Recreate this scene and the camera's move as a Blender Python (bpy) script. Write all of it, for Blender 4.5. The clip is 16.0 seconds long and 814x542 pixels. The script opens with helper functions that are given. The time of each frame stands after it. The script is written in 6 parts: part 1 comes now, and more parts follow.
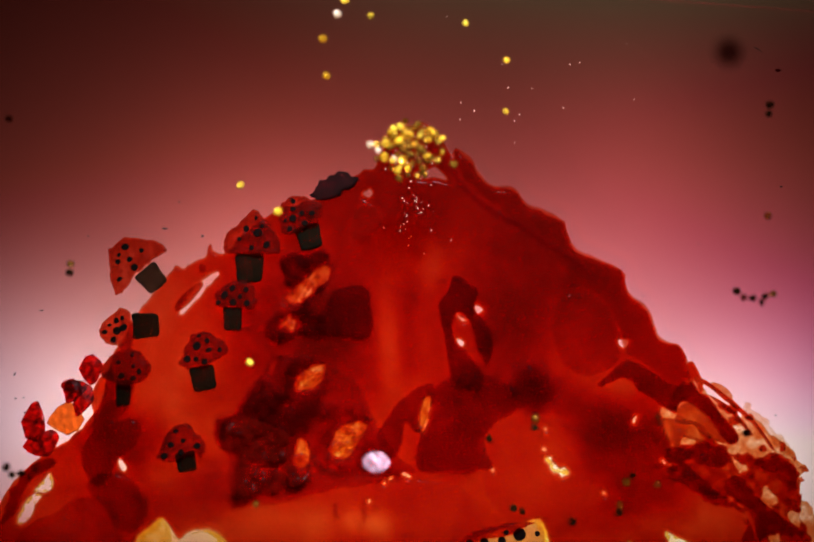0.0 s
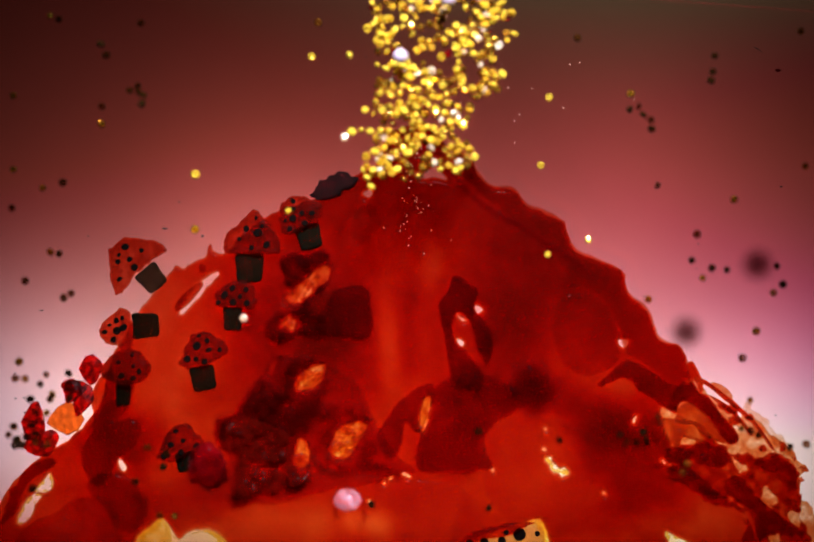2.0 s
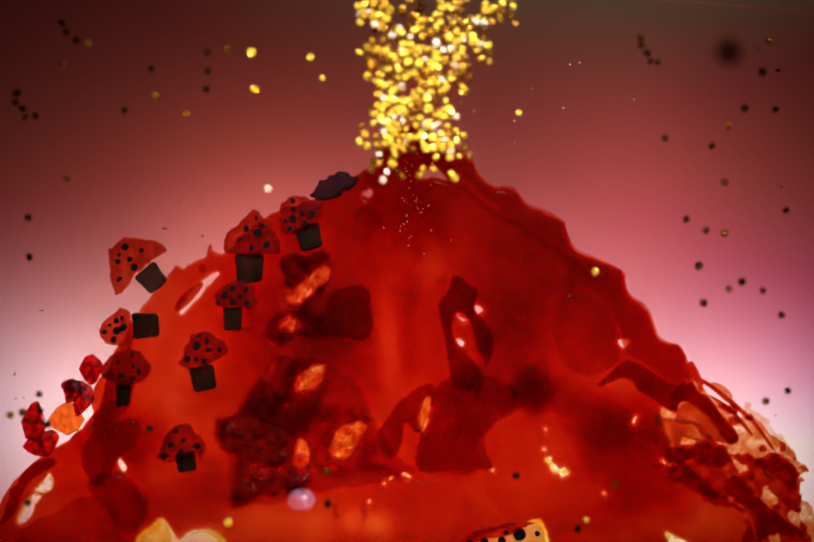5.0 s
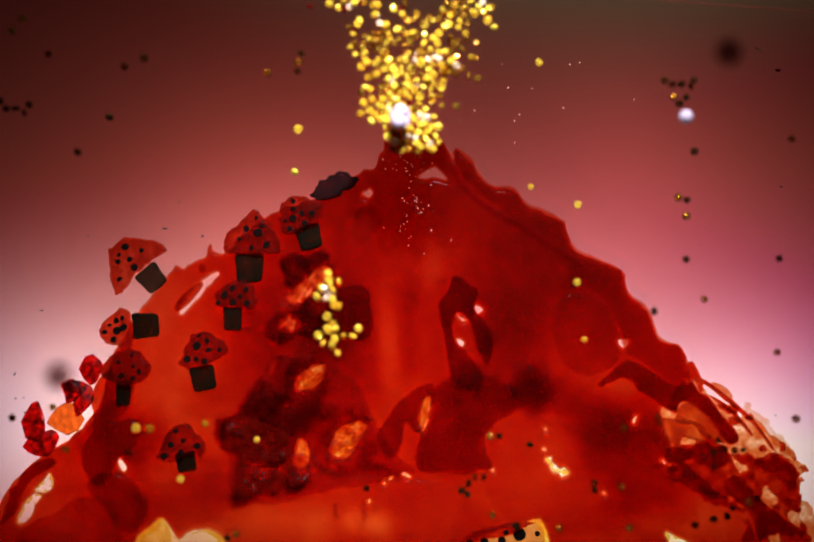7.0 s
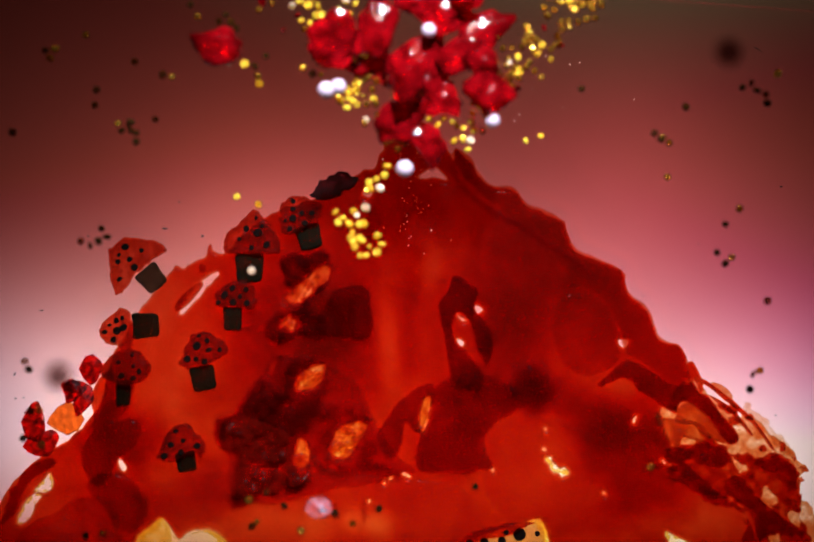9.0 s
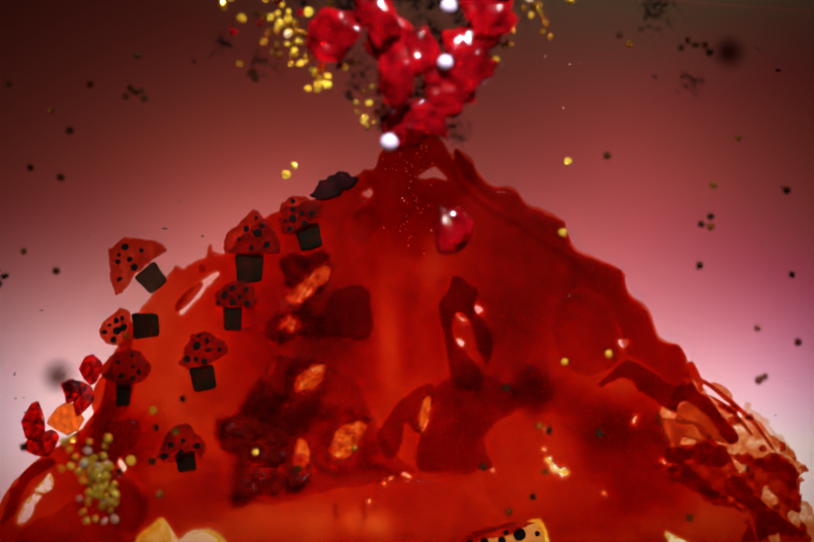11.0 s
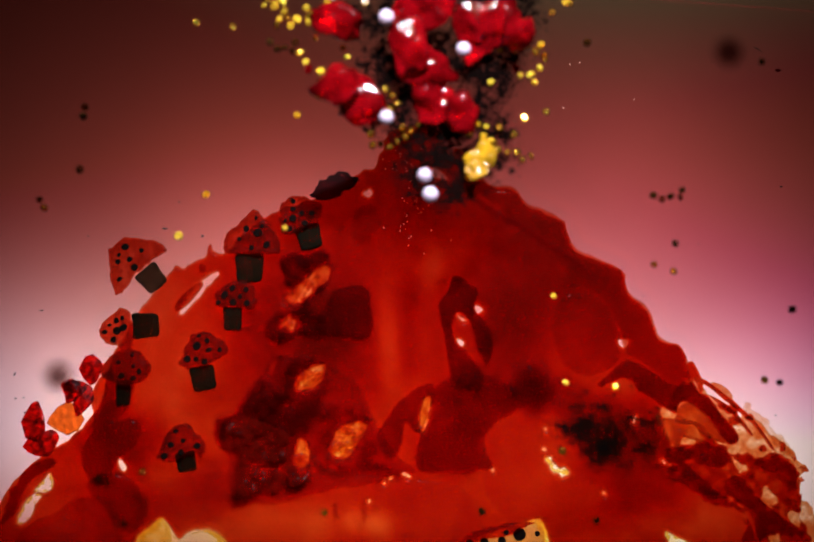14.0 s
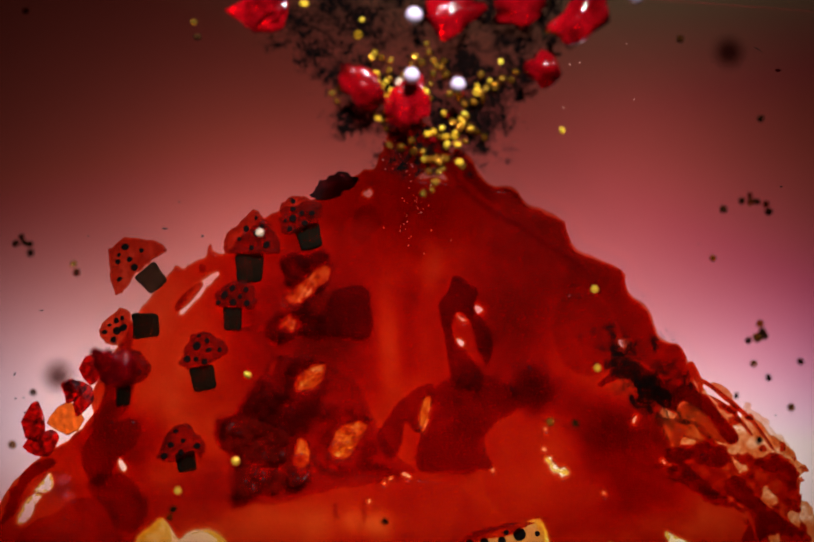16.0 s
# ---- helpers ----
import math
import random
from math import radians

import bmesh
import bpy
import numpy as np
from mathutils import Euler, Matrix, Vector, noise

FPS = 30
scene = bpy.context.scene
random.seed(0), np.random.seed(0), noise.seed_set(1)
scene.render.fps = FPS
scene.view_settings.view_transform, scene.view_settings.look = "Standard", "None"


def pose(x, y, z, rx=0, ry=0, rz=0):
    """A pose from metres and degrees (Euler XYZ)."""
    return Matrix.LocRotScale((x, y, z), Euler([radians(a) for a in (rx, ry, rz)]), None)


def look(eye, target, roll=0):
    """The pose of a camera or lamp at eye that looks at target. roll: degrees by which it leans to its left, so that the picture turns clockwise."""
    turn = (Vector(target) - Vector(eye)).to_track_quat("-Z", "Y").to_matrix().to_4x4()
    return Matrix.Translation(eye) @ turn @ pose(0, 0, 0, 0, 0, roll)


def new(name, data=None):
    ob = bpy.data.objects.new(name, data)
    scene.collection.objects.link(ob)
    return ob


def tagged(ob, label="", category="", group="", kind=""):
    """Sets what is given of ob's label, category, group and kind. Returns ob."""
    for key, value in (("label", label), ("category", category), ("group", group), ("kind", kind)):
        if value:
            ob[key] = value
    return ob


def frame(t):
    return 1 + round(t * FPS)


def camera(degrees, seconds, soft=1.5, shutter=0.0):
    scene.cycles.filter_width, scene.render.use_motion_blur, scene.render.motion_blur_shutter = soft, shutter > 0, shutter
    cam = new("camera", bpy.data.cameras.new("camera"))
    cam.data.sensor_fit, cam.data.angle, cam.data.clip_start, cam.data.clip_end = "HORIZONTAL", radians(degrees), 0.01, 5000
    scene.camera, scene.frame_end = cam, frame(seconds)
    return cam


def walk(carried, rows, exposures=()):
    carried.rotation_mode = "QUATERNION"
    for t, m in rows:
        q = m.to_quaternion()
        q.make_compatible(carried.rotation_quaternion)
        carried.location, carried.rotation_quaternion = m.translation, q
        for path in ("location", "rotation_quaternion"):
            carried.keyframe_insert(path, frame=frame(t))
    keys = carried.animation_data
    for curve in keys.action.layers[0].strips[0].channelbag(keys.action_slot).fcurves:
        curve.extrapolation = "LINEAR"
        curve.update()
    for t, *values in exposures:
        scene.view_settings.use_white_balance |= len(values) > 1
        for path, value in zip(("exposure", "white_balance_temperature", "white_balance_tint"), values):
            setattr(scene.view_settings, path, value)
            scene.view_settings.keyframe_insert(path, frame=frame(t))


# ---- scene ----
# A red jelly volcano on a glass plate over a light box, with beads on a second plate above it.
# Lengths in millimetres on the plates; y points towards the mountain's top, z up to the camera.
MM = 0.001
PLATE_Z, UPPER_Z = 0.0, 30.0
H_CAM = 330.0
cam = camera(39.97, 16.0, soft=1.9)
cam.data.dof.use_dof, cam.data.dof.focus_distance, cam.data.dof.aperture_fstop = True, 0.329, 3.9   # the lens is set on the lower plate
EYE = Matrix.Translation((0, 0, H_CAM * MM))
walk(cam, [(0.0, EYE), (16.0, EYE)],
     [(0.0, 0.0), (1.0, -0.02), (2.0, 0.03), (3.0, -0.08), (4.0, 0.06), (6.5, 0.16), (7.5, 0.08), (9.0, 0.08), (11.5, -0.08), (12.5, 0.0), (13.5, -0.06), (14.5, 0.0), (15.0, -0.1), (15.5, 0.0), (16.0, -0.18)])

# ---------------------------------------------------------------- world and lamps
world = bpy.data.worlds.new("studio_dark")
scene.world = world
world.use_nodes = True
world.node_tree.nodes["Background"].inputs["Color"].default_value = (0.012, 0.010, 0.012, 1)
world.node_tree.nodes["Background"].inputs["Strength"].default_value = 0.5
scene.cycles.transparent_max_bounces = 48


def lamp(name, kind, m, power, colour, size=0.02):
    data = bpy.data.lights.new(name, kind)
    data.energy, data.color = power, colour
    if kind != "AREA":
        data.shadow_soft_size = size
    ob = new(name, data)
    ob.matrix_world = m
    return ob


BULB_Z = -130.0
BULBS = [
    (-120, -78, 0.0098), (-60, -78, 0.0051), (-30, -78, 0.0117), (0, -78, 0.0070), (40, -78, 0.0119), (80, -78, 0.0070), (120, -78, 0.0066), (160, -78, 0.0045),
    (-120, -46, 0.0182), (0, -46, 0.0075), (80, -46, 0.0051), (120, -46, 0.0148), (-60, -14, 0.0135), (0, -14, 0.0097), (40, -14, 0.0050),
    (80, -14, 0.0039), (-60, 18, 0.0021), (-30, 18, 0.0028), (80, 18, 0.0037), (120, 18, 0.0008), (80, 50, 0.0018), (120, 50, 0.0002), (0, 84, 0.0004),
]
for bx, by, power in BULBS:
    bulb = lamp("light_box_lamp", "AREA", pose(bx * MM, by * MM, BULB_Z * MM, 180), power, (1.0, 0.98, 0.98))
    bulb.data.shape, bulb.data.size = "DISK", 0.012


spot = lamp("spot_lamp", "SPOT", look((0.05, 0.36, 0.42), (0.000, 0.032, 0.03)), 43.0, (1.0, 0.86, 1.0), 0.022)
spot.data.spot_size, spot.data.spot_blend = radians(24), 1.0


# ---------------------------------------------------------------- node helpers
def material(name):
    m = bpy.data.materials.new(name)
    m.use_nodes = True
    m.node_tree.nodes.clear()
    return m, m.node_tree


def node(nt, kind, **inputs):
    n = nt.nodes.new(kind)
    for k, v in inputs.items():
        n.inputs[k.replace("_", " ")].default_value = v
    return n


def maths(nt, op, a, b=None):
    n = nt.nodes.new("ShaderNodeMath")
    n.operation = op
    for i, v in enumerate((a, b)):
        if v is None:
            continue
        if isinstance(v, (int, float)):
            n.inputs[i].default_value = v
        else:
            nt.links.new(v, n.inputs[i])
    return n.outputs[0]


def noise_value(nt, scale, detail=3.0, rough=0.55):
    co = nt.nodes.new("ShaderNodeNewGeometry")
    n = node(nt, "ShaderNodeTexNoise", Scale=scale, Detail=detail, Roughness=rough)
    nt.links.new(co.outputs["Position"], n.inputs["Vector"])
    return n.outputs["Fac"]


def object_noise(nt, scale, detail=3.0):
    co = nt.nodes.new("ShaderNodeTexCoord")
    n = node(nt, "ShaderNodeTexNoise", Scale=scale, Detail=detail)
    nt.links.new(co.outputs["Object"], n.inputs["Vector"])
    return n.outputs["Fac"]


def bump(nt, height, strength, distance):
    b = node(nt, "ShaderNodeBump", Strength=strength, Distance=distance)
    nt.links.new(height, b.inputs["Height"])
    return b.outputs["Normal"]


def mix(nt, fac, a, b):
    n = nt.nodes.new("ShaderNodeMixShader")
    if isinstance(fac, float):
        n.inputs[0].default_value = fac
    else:
        nt.links.new(fac, n.inputs[0])
    nt.links.new(a, n.inputs[1])
    nt.links.new(b, n.inputs[2])
    return n.outputs[0]


def finish(nt, shader):
    out = nt.nodes.new("ShaderNodeOutputMaterial")
    nt.links.new(shader, out.inputs["Surface"])


def jelly_material(name, absorb, body, milky=0.04, rough=0.12, mottling=0.35, grain=900.0, coat=0.5, fine=0.12, dents=0.12):
    """Clear coloured jelly: light is absorbed by the millimetres of it that it crosses."""
    m, nt = material(name)
    a = nt.nodes.new("ShaderNodeAttribute")
    a.attribute_name = "thickness"
    n1 = noise_value(nt, 70.0, 4.0)
    n2 = noise_value(nt, grain, 3.0)
    k = maths(nt, "ADD", maths(nt, "MULTIPLY", n1, mottling * (2.0 - fine)), maths(nt, "MULTIPLY", n2, mottling * fine))
    k = maths(nt, "ADD", k, 1.0 - mottling)
    th = maths(nt, "MULTIPLY", a.outputs["Fac"], k)
    rgb = nt.nodes.new("ShaderNodeCombineColor")
    for i, c in enumerate(absorb):
        nt.links.new(maths(nt, "POWER", math.exp(-c / 2), th), rgb.inputs[i])
    clear = nt.nodes.new("ShaderNodeBsdfTransparent")
    nt.links.new(rgb.outputs[0], clear.inputs["Color"])
    relief = bump(nt, maths(nt, "ADD", n1, maths(nt, "MULTIPLY", n2, 0.1)), dents, 0.0012)
    dif = node(nt, "ShaderNodeBsdfDiffuse", Color=(*body, 1))
    gloss = node(nt, "ShaderNodeBsdfGlossy", Roughness=rough, Color=(1, 1, 1, 1))
    nt.links.new(relief, gloss.inputs["Normal"])
    fr = node(nt, "ShaderNodeFresnel", IOR=1.38)
    nt.links.new(relief, fr.inputs["Normal"])
    base = mix(nt, milky, clear.outputs[0], dif.outputs[0])
    finish(nt, mix(nt, maths(nt, "MULTIPLY", fr.outputs[0], coat), base, gloss.outputs[0]))
    return m


def solid_material(name, colour, rough=0.4, metal=0.0, vary=0.25, scale=300.0, relief=0.3, coat=0.0, random_tint=0.0, shine=0.5):
    m, nt = material(name)
    p = node(nt, "ShaderNodeBsdfPrincipled", Roughness=rough, Metallic=metal)
    p.inputs["Coat Weight"].default_value = coat
    p.inputs["Specular IOR Level"].default_value = shine
    n1 = object_noise(nt, scale, 4.0)
    v = maths(nt, "ADD", maths(nt, "MULTIPLY", n1, vary * 2), 1.0 - vary)
    if random_tint:
        info = nt.nodes.new("ShaderNodeObjectInfo")
        v = maths(nt, "MULTIPLY", v, maths(nt, "ADD", maths(nt, "MULTIPLY", info.outputs["Random"], random_tint), 1 - random_tint / 2))
    mx = nt.nodes.new("ShaderNodeMix")
    mx.data_type = "RGBA"
    mx.blend_type = "MULTIPLY"
    mx.inputs[0].default_value = 1.0
    mx.inputs[6].default_value = (*colour, 1)
    nt.links.new(v, mx.inputs[7])
    nt.links.new(mx.outputs[2], p.inputs["Base Color"])
    nt.links.new(bump(nt, n1, relief, 0.0004), p.inputs["Normal"])
    finish(nt, p.outputs[0])
    return m


def gem_material(name, tint, body, milky=0.35, rough=0.16, scale=150.0, lumps=0.45, low=0.35, ior=1.36):
    """A tumbled clear chip: tinted clear stone with flaws and a polished skin."""
    m, nt = material(name)
    n1 = object_noise(nt, scale, 4.0)
    clear = nt.nodes.new("ShaderNodeBsdfTransparent")
    ramp = nt.nodes.new("ShaderNodeValToRGB")
    ramp.color_ramp.elements[0].color = (*[c * low for c in tint], 1)
    ramp.color_ramp.elements[1].color = (*tint, 1)
    ramp.color_ramp.elements[0].position, ramp.color_ramp.elements[1].position = 0.35, 0.62
    nt.links.new(n1, ramp.inputs[0])
    nt.links.new(ramp.outputs[0], clear.inputs["Color"])
    relief = bump(nt, n1, lumps, 0.0010)
    dif = node(nt, "ShaderNodeBsdfDiffuse", Color=(*body, 1))
    nt.links.new(relief, dif.inputs["Normal"])
    gloss = node(nt, "ShaderNodeBsdfGlossy", Roughness=rough, Color=(1, 1, 1, 1))
    nt.links.new(relief, gloss.inputs["Normal"])
    fr = node(nt, "ShaderNodeFresnel", IOR=ior)
    nt.links.new(relief, fr.inputs["Normal"])
    flaws = object_noise(nt, 130.0, 4.0)
    cloud = nt.nodes.new("ShaderNodeMapRange")
    cloud.inputs["From Min"].default_value, cloud.inputs["From Max"].default_value = 0.38, 0.62
    cloud.inputs["To Min"].default_value, cloud.inputs["To Max"].default_value = milky * 0.45, milky * 1.6
    nt.links.new(flaws, cloud.inputs["Value"])
    finish(nt, mix(nt, fr.outputs[0], mix(nt, cloud.outputs[0], clear.outputs[0], dif.outputs[0]), gloss.outputs[0]))
    return m


def bead_material(name, tint, lining, least=0.34, span=0.62, rough=0.16, metal=0.8, coat=0.5, silvered=0.0):
    """Clear coloured glass with a metal lining that is worn to a different degree on each bead."""
    m, nt = material(name)
    clear = node(nt, "ShaderNodeBsdfTransparent", Color=(*tint, 1))
    p = node(nt, "ShaderNodeBsdfPrincipled", Roughness=rough, Metallic=metal)
    p.inputs["Coat Weight"].default_value = coat
    p.inputs["Specular IOR Level"].default_value = coat
    info = nt.nodes.new("ShaderNodeObjectInfo")
    bright = nt.nodes.new("ShaderNodeMix")
    bright.data_type = "RGBA"
    bright.inputs[6].default_value, bright.inputs[7].default_value = (lining[0] * 0.85, lining[1] * 0.62, lining[2] * 0.35, 1), (*lining, 1)
    nt.links.new(maths(nt, "FRACT", maths(nt, "MULTIPLY", info.outputs["Random"], 7.31)), bright.inputs[0])
    pale = nt.nodes.new("ShaderNodeMix")
    pale.data_type = "RGBA"
    pale.inputs[7].default_value = (lining[0], lining[0] * 0.97, lining[0] * 0.8, 1)
    nt.links.new(bright.outputs[2], pale.inputs[6])
    few = maths(nt, "GREATER_THAN", maths(nt, "FRACT", maths(nt, "MULTIPLY", info.outputs["Random"], 13.7)), 1.0 - silvered)
    nt.links.new(maths(nt, "MULTIPLY", few, 0.8), pale.inputs[0])
    nt.links.new(pale.outputs[2], p.inputs["Base Color"])
    worn = maths(nt, "ADD", maths(nt, "MULTIPLY", info.outputs["Random"], span), least)
    nt.links.new(bump(nt, object_noise(nt, 700.0, 3.0), 0.25, 0.0004), p.inputs["Normal"])
    finish(nt, mix(nt, worn, clear.outputs[0], p.outputs[0]))
    return m


def glass_material():
    m, nt = material("plate_glass")
    clear = node(nt, "ShaderNodeBsdfTransparent", Color=(0.985, 0.99, 0.985, 1))
    gloss = node(nt, "ShaderNodeBsdfGlossy", Roughness=0.02, Color=(1, 1, 1, 1))
    fr = node(nt, "ShaderNodeFresnel", IOR=1.25)
    finish(nt, mix(nt, maths(nt, "MULTIPLY", fr.outputs[0], 0.25), clear.outputs[0], gloss.outputs[0]))
    return m


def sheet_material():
    """White diffusing paper, tinted with the backlight's fade to rose and brown edges."""
    m, nt = material("backlight_tinted_paper")
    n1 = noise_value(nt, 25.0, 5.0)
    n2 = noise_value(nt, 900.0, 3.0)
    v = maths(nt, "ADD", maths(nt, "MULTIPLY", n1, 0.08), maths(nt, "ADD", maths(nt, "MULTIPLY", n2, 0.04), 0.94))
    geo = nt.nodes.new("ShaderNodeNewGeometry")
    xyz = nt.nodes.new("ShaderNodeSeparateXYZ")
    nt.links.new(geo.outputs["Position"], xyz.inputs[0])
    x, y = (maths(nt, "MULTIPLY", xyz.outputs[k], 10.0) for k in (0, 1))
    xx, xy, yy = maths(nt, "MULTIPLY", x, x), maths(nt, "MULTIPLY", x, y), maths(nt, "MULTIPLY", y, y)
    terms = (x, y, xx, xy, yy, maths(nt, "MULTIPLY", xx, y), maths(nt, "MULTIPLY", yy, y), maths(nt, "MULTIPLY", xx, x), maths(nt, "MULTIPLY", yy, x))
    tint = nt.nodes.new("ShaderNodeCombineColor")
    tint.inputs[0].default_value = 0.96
    # hue falloff of the light put into the tint, out to the far side
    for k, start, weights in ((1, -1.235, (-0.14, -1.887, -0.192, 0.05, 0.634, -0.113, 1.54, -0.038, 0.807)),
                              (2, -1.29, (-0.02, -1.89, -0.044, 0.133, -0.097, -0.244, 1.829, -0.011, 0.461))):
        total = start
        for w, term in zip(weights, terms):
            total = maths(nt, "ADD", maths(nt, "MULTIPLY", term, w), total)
        glow_tint = maths(nt, "MAXIMUM", maths(nt, "MINIMUM", maths(nt, "EXPONENT", total), 0.72 if k == 1 else 0.70), 0.15 if k == 1 else 0.11)
        nt.links.new(glow_tint, tint.inputs[k])
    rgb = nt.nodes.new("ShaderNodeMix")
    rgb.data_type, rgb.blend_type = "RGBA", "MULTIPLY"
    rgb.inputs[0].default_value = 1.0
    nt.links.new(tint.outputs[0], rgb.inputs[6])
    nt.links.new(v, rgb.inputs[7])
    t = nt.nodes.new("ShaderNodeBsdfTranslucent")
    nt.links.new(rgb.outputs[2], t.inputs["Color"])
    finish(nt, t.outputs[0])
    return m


JELLY = jelly_material("red_jelly", (0.52, 3.0, 4.6), (0.45, 0.02, 0.01), milky=0.03, coat=0.016, rough=0.14, mottling=0.26)
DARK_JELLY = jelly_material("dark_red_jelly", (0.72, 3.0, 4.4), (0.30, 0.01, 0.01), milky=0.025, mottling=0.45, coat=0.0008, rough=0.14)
HONEY_JELLY = jelly_material("honey_yellow_jelly", (0.06, 0.45, 2.6), (0.6, 0.4, 0.05), mottling=0.7, grain=1400, coat=0.05, fine=0.6)
FILM = jelly_material("mottled_amber_film", (0.36, 1.4, 3.8), (0.6, 0.2, 0.05), mottling=0.8, grain=900, coat=0.03, fine=0.5, dents=0.3)
AMBER_JELLY = jelly_material("amber_jelly", (0.26, 1.15, 2.1), (0.6, 0.2, 0.06), mottling=0.6, grain=1400, coat=0.03, fine=0.5)
CAP_CLAY = jelly_material("mushroom_cap_clay", (0.55, 2.3, 3.2), (0.5, 0.05, 0.03), milky=0.02, coat=0.012, rough=0.3, mottling=0.7, grain=700, fine=0.5)
STEM_CLAY = jelly_material("mushroom_stem_clay", (2.6, 2.75, 3.3), (0.06, 0.055, 0.03), milky=0.05, coat=0.01, rough=0.5, mottling=0.3)
DARK_CLAY = jelly_material("dark_brown_clay", (1.9, 2.9, 2.6), (0.06, 0.03, 0.03), milky=0.08, coat=0.006, rough=0.5, mottling=0.4)
SPOT_CLAY, _nt = material("black_spot_clay")
finish(_nt, node(_nt, "ShaderNodeBsdfDiffuse", Color=(0.005, 0.003, 0.0025, 1), Roughness=0.8).outputs[0])
CRYSTAL = gem_material("red_sugar_crystal", (0.88, 0.07, 0.05), (0.5, 0.01, 0.02), 0.03, 0.2, 420.0, 0.8, 0.4, 1.12)
ORANGE_CRYSTAL = gem_material("orange_sugar_crystal", (0.99, 0.45, 0.14), (0.6, 0.1, 0.02), 0.03, 0.2, 500.0, 0.6, 0.75, 1.12)
GEM = gem_material("red_gem", (0.80, 0.012, 0.02), (0.62, 0.004, 0.012), 0.15, 0.08, 190.0, 0.6, 0.24, 1.28)
YELLOW_GEM = gem_material("yellow_gem", (0.9, 0.6, 0.05), (0.8, 0.5, 0.02), 0.35, 0.16, 260.0, 1.0)
CLEAR_GEM = gem_material("clear_gem", (0.9, 0.85, 0.9), (0.85, 0.80, 0.92), 0.5, 0.16, 260.0, 0.8, 0.8)
GOLD = bead_material("gold_bead_glass", (0.88, 0.68, 0.10), (1.0, 0.90, 0.08), 0.26, 0.74, 0.16, 0.35, 0.5, 0.1)
# gold beads outside the spot, their lack of light put into dark glass
UNLIT = bead_material("unlit_bead_glass", (0.52, 0.30, 0.15), (0.035, 0.016, 0.005), 0.2, 0.6, 0.6, 0.0, 0.0)
BROWN = bead_material("amber_brown_bead_glass", (0.66, 0.42, 0.09), (0.62, 0.40, 0.04), 0.15, 0.5)
DUST = solid_material("dark_dust", (0.06, 0.03, 0.025), 0.8, 0, 0.3, 900.0, 0.2)
JELLY_CRUMB = solid_material("red_crumb", (0.5, 0.01, 0.01), 0.4)
GLITTER = solid_material("pale_glitter", (0.9, 0.5, 0.35), 0.5, 0.2, 0.1, 900.0, 0.05)
PEARL = solid_material("pearl", (0.52, 0.48, 0.58), 0.22, 0.0, 0.05, 300.0, 0.02, 0.6)
# made-up clear lens whose gloss stands for the lamp's moving reflections
GLINT_GEL, _nt = material("glint_gel")
_gloss = node(_nt, "ShaderNodeBsdfGlossy", Roughness=0.26, Color=(0.98, 0.85, 1.0, 1))
_nt.links.new(bump(_nt, object_noise(_nt, 300.0, 2.0), 0.2, 0.0008), _gloss.inputs["Normal"])
finish(_nt, mix(_nt, 0.02, node(_nt, "ShaderNodeBsdfTransparent", Color=(0.98, 0.97, 0.98, 1)).outputs[0], _gloss.outputs[0]))
SAND, _nt = material("black_sand")
finish(_nt, node(_nt, "ShaderNodeBsdfDiffuse", Color=(0.0040, 0.0022, 0.0018, 1), Roughness=0.9).outputs[0])


def soft_disc_material(name, colour, weight):
    """A disc dense in its middle and thinning to nothing, for blurred beads."""
    m, nt = material(name)
    co = nt.nodes.new("ShaderNodeTexCoord")
    ln = nt.nodes.new("ShaderNodeVectorMath")
    ln.operation = "LENGTH"
    nt.links.new(co.outputs["Object"], ln.inputs[0])
    edge = nt.nodes.new("ShaderNodeMapRange")
    edge.interpolation_type = "SMOOTHERSTEP"
    edge.inputs["From Min"].default_value, edge.inputs["From Max"].default_value = 0.0, 0.0092
    edge.inputs["To Min"].default_value, edge.inputs["To Max"].default_value = weight, 0.0
    nt.links.new(ln.outputs["Value"], edge.inputs["Value"])
    clear = nt.nodes.new("ShaderNodeBsdfTransparent")
    disc_tint = node(nt, "ShaderNodeBsdfTransparent", Color=(*colour, 1))
    finish(nt, mix(nt, edge.outputs[0], clear.outputs[0], disc_tint.outputs[0]))
    return m


BLUR = soft_disc_material("blurred_bead", (0.10, 0.03, 0.025), 0.95)
GLASS = glass_material()
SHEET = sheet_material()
WALL = solid_material("dark_studio_wall", (0.09, 0.086, 0.088), 0.9, 0, 0.3, 3.0, 0.1)
VELVET, _nt = material("black_velvet")
finish(_nt, node(_nt, "ShaderNodeBsdfDiffuse", Color=(0.008, 0.008, 0.008, 1)).outputs[0])
WOOD = solid_material("black_painted_wood", (0.025, 0.024, 0.023), 0.5, 0, 0.3, 30.0, 0.2)


# ---------------------------------------------------------------- mesh helpers
def mesh_from(name, verts, faces, mat, smooth=True):
    me = bpy.data.meshes.new(name)
    me.from_pydata(verts, [], faces)
    if smooth:
        me.polygons.foreach_set("use_smooth", [True] * len(me.polygons))
    me.materials.append(mat)
    me.update()
    return me


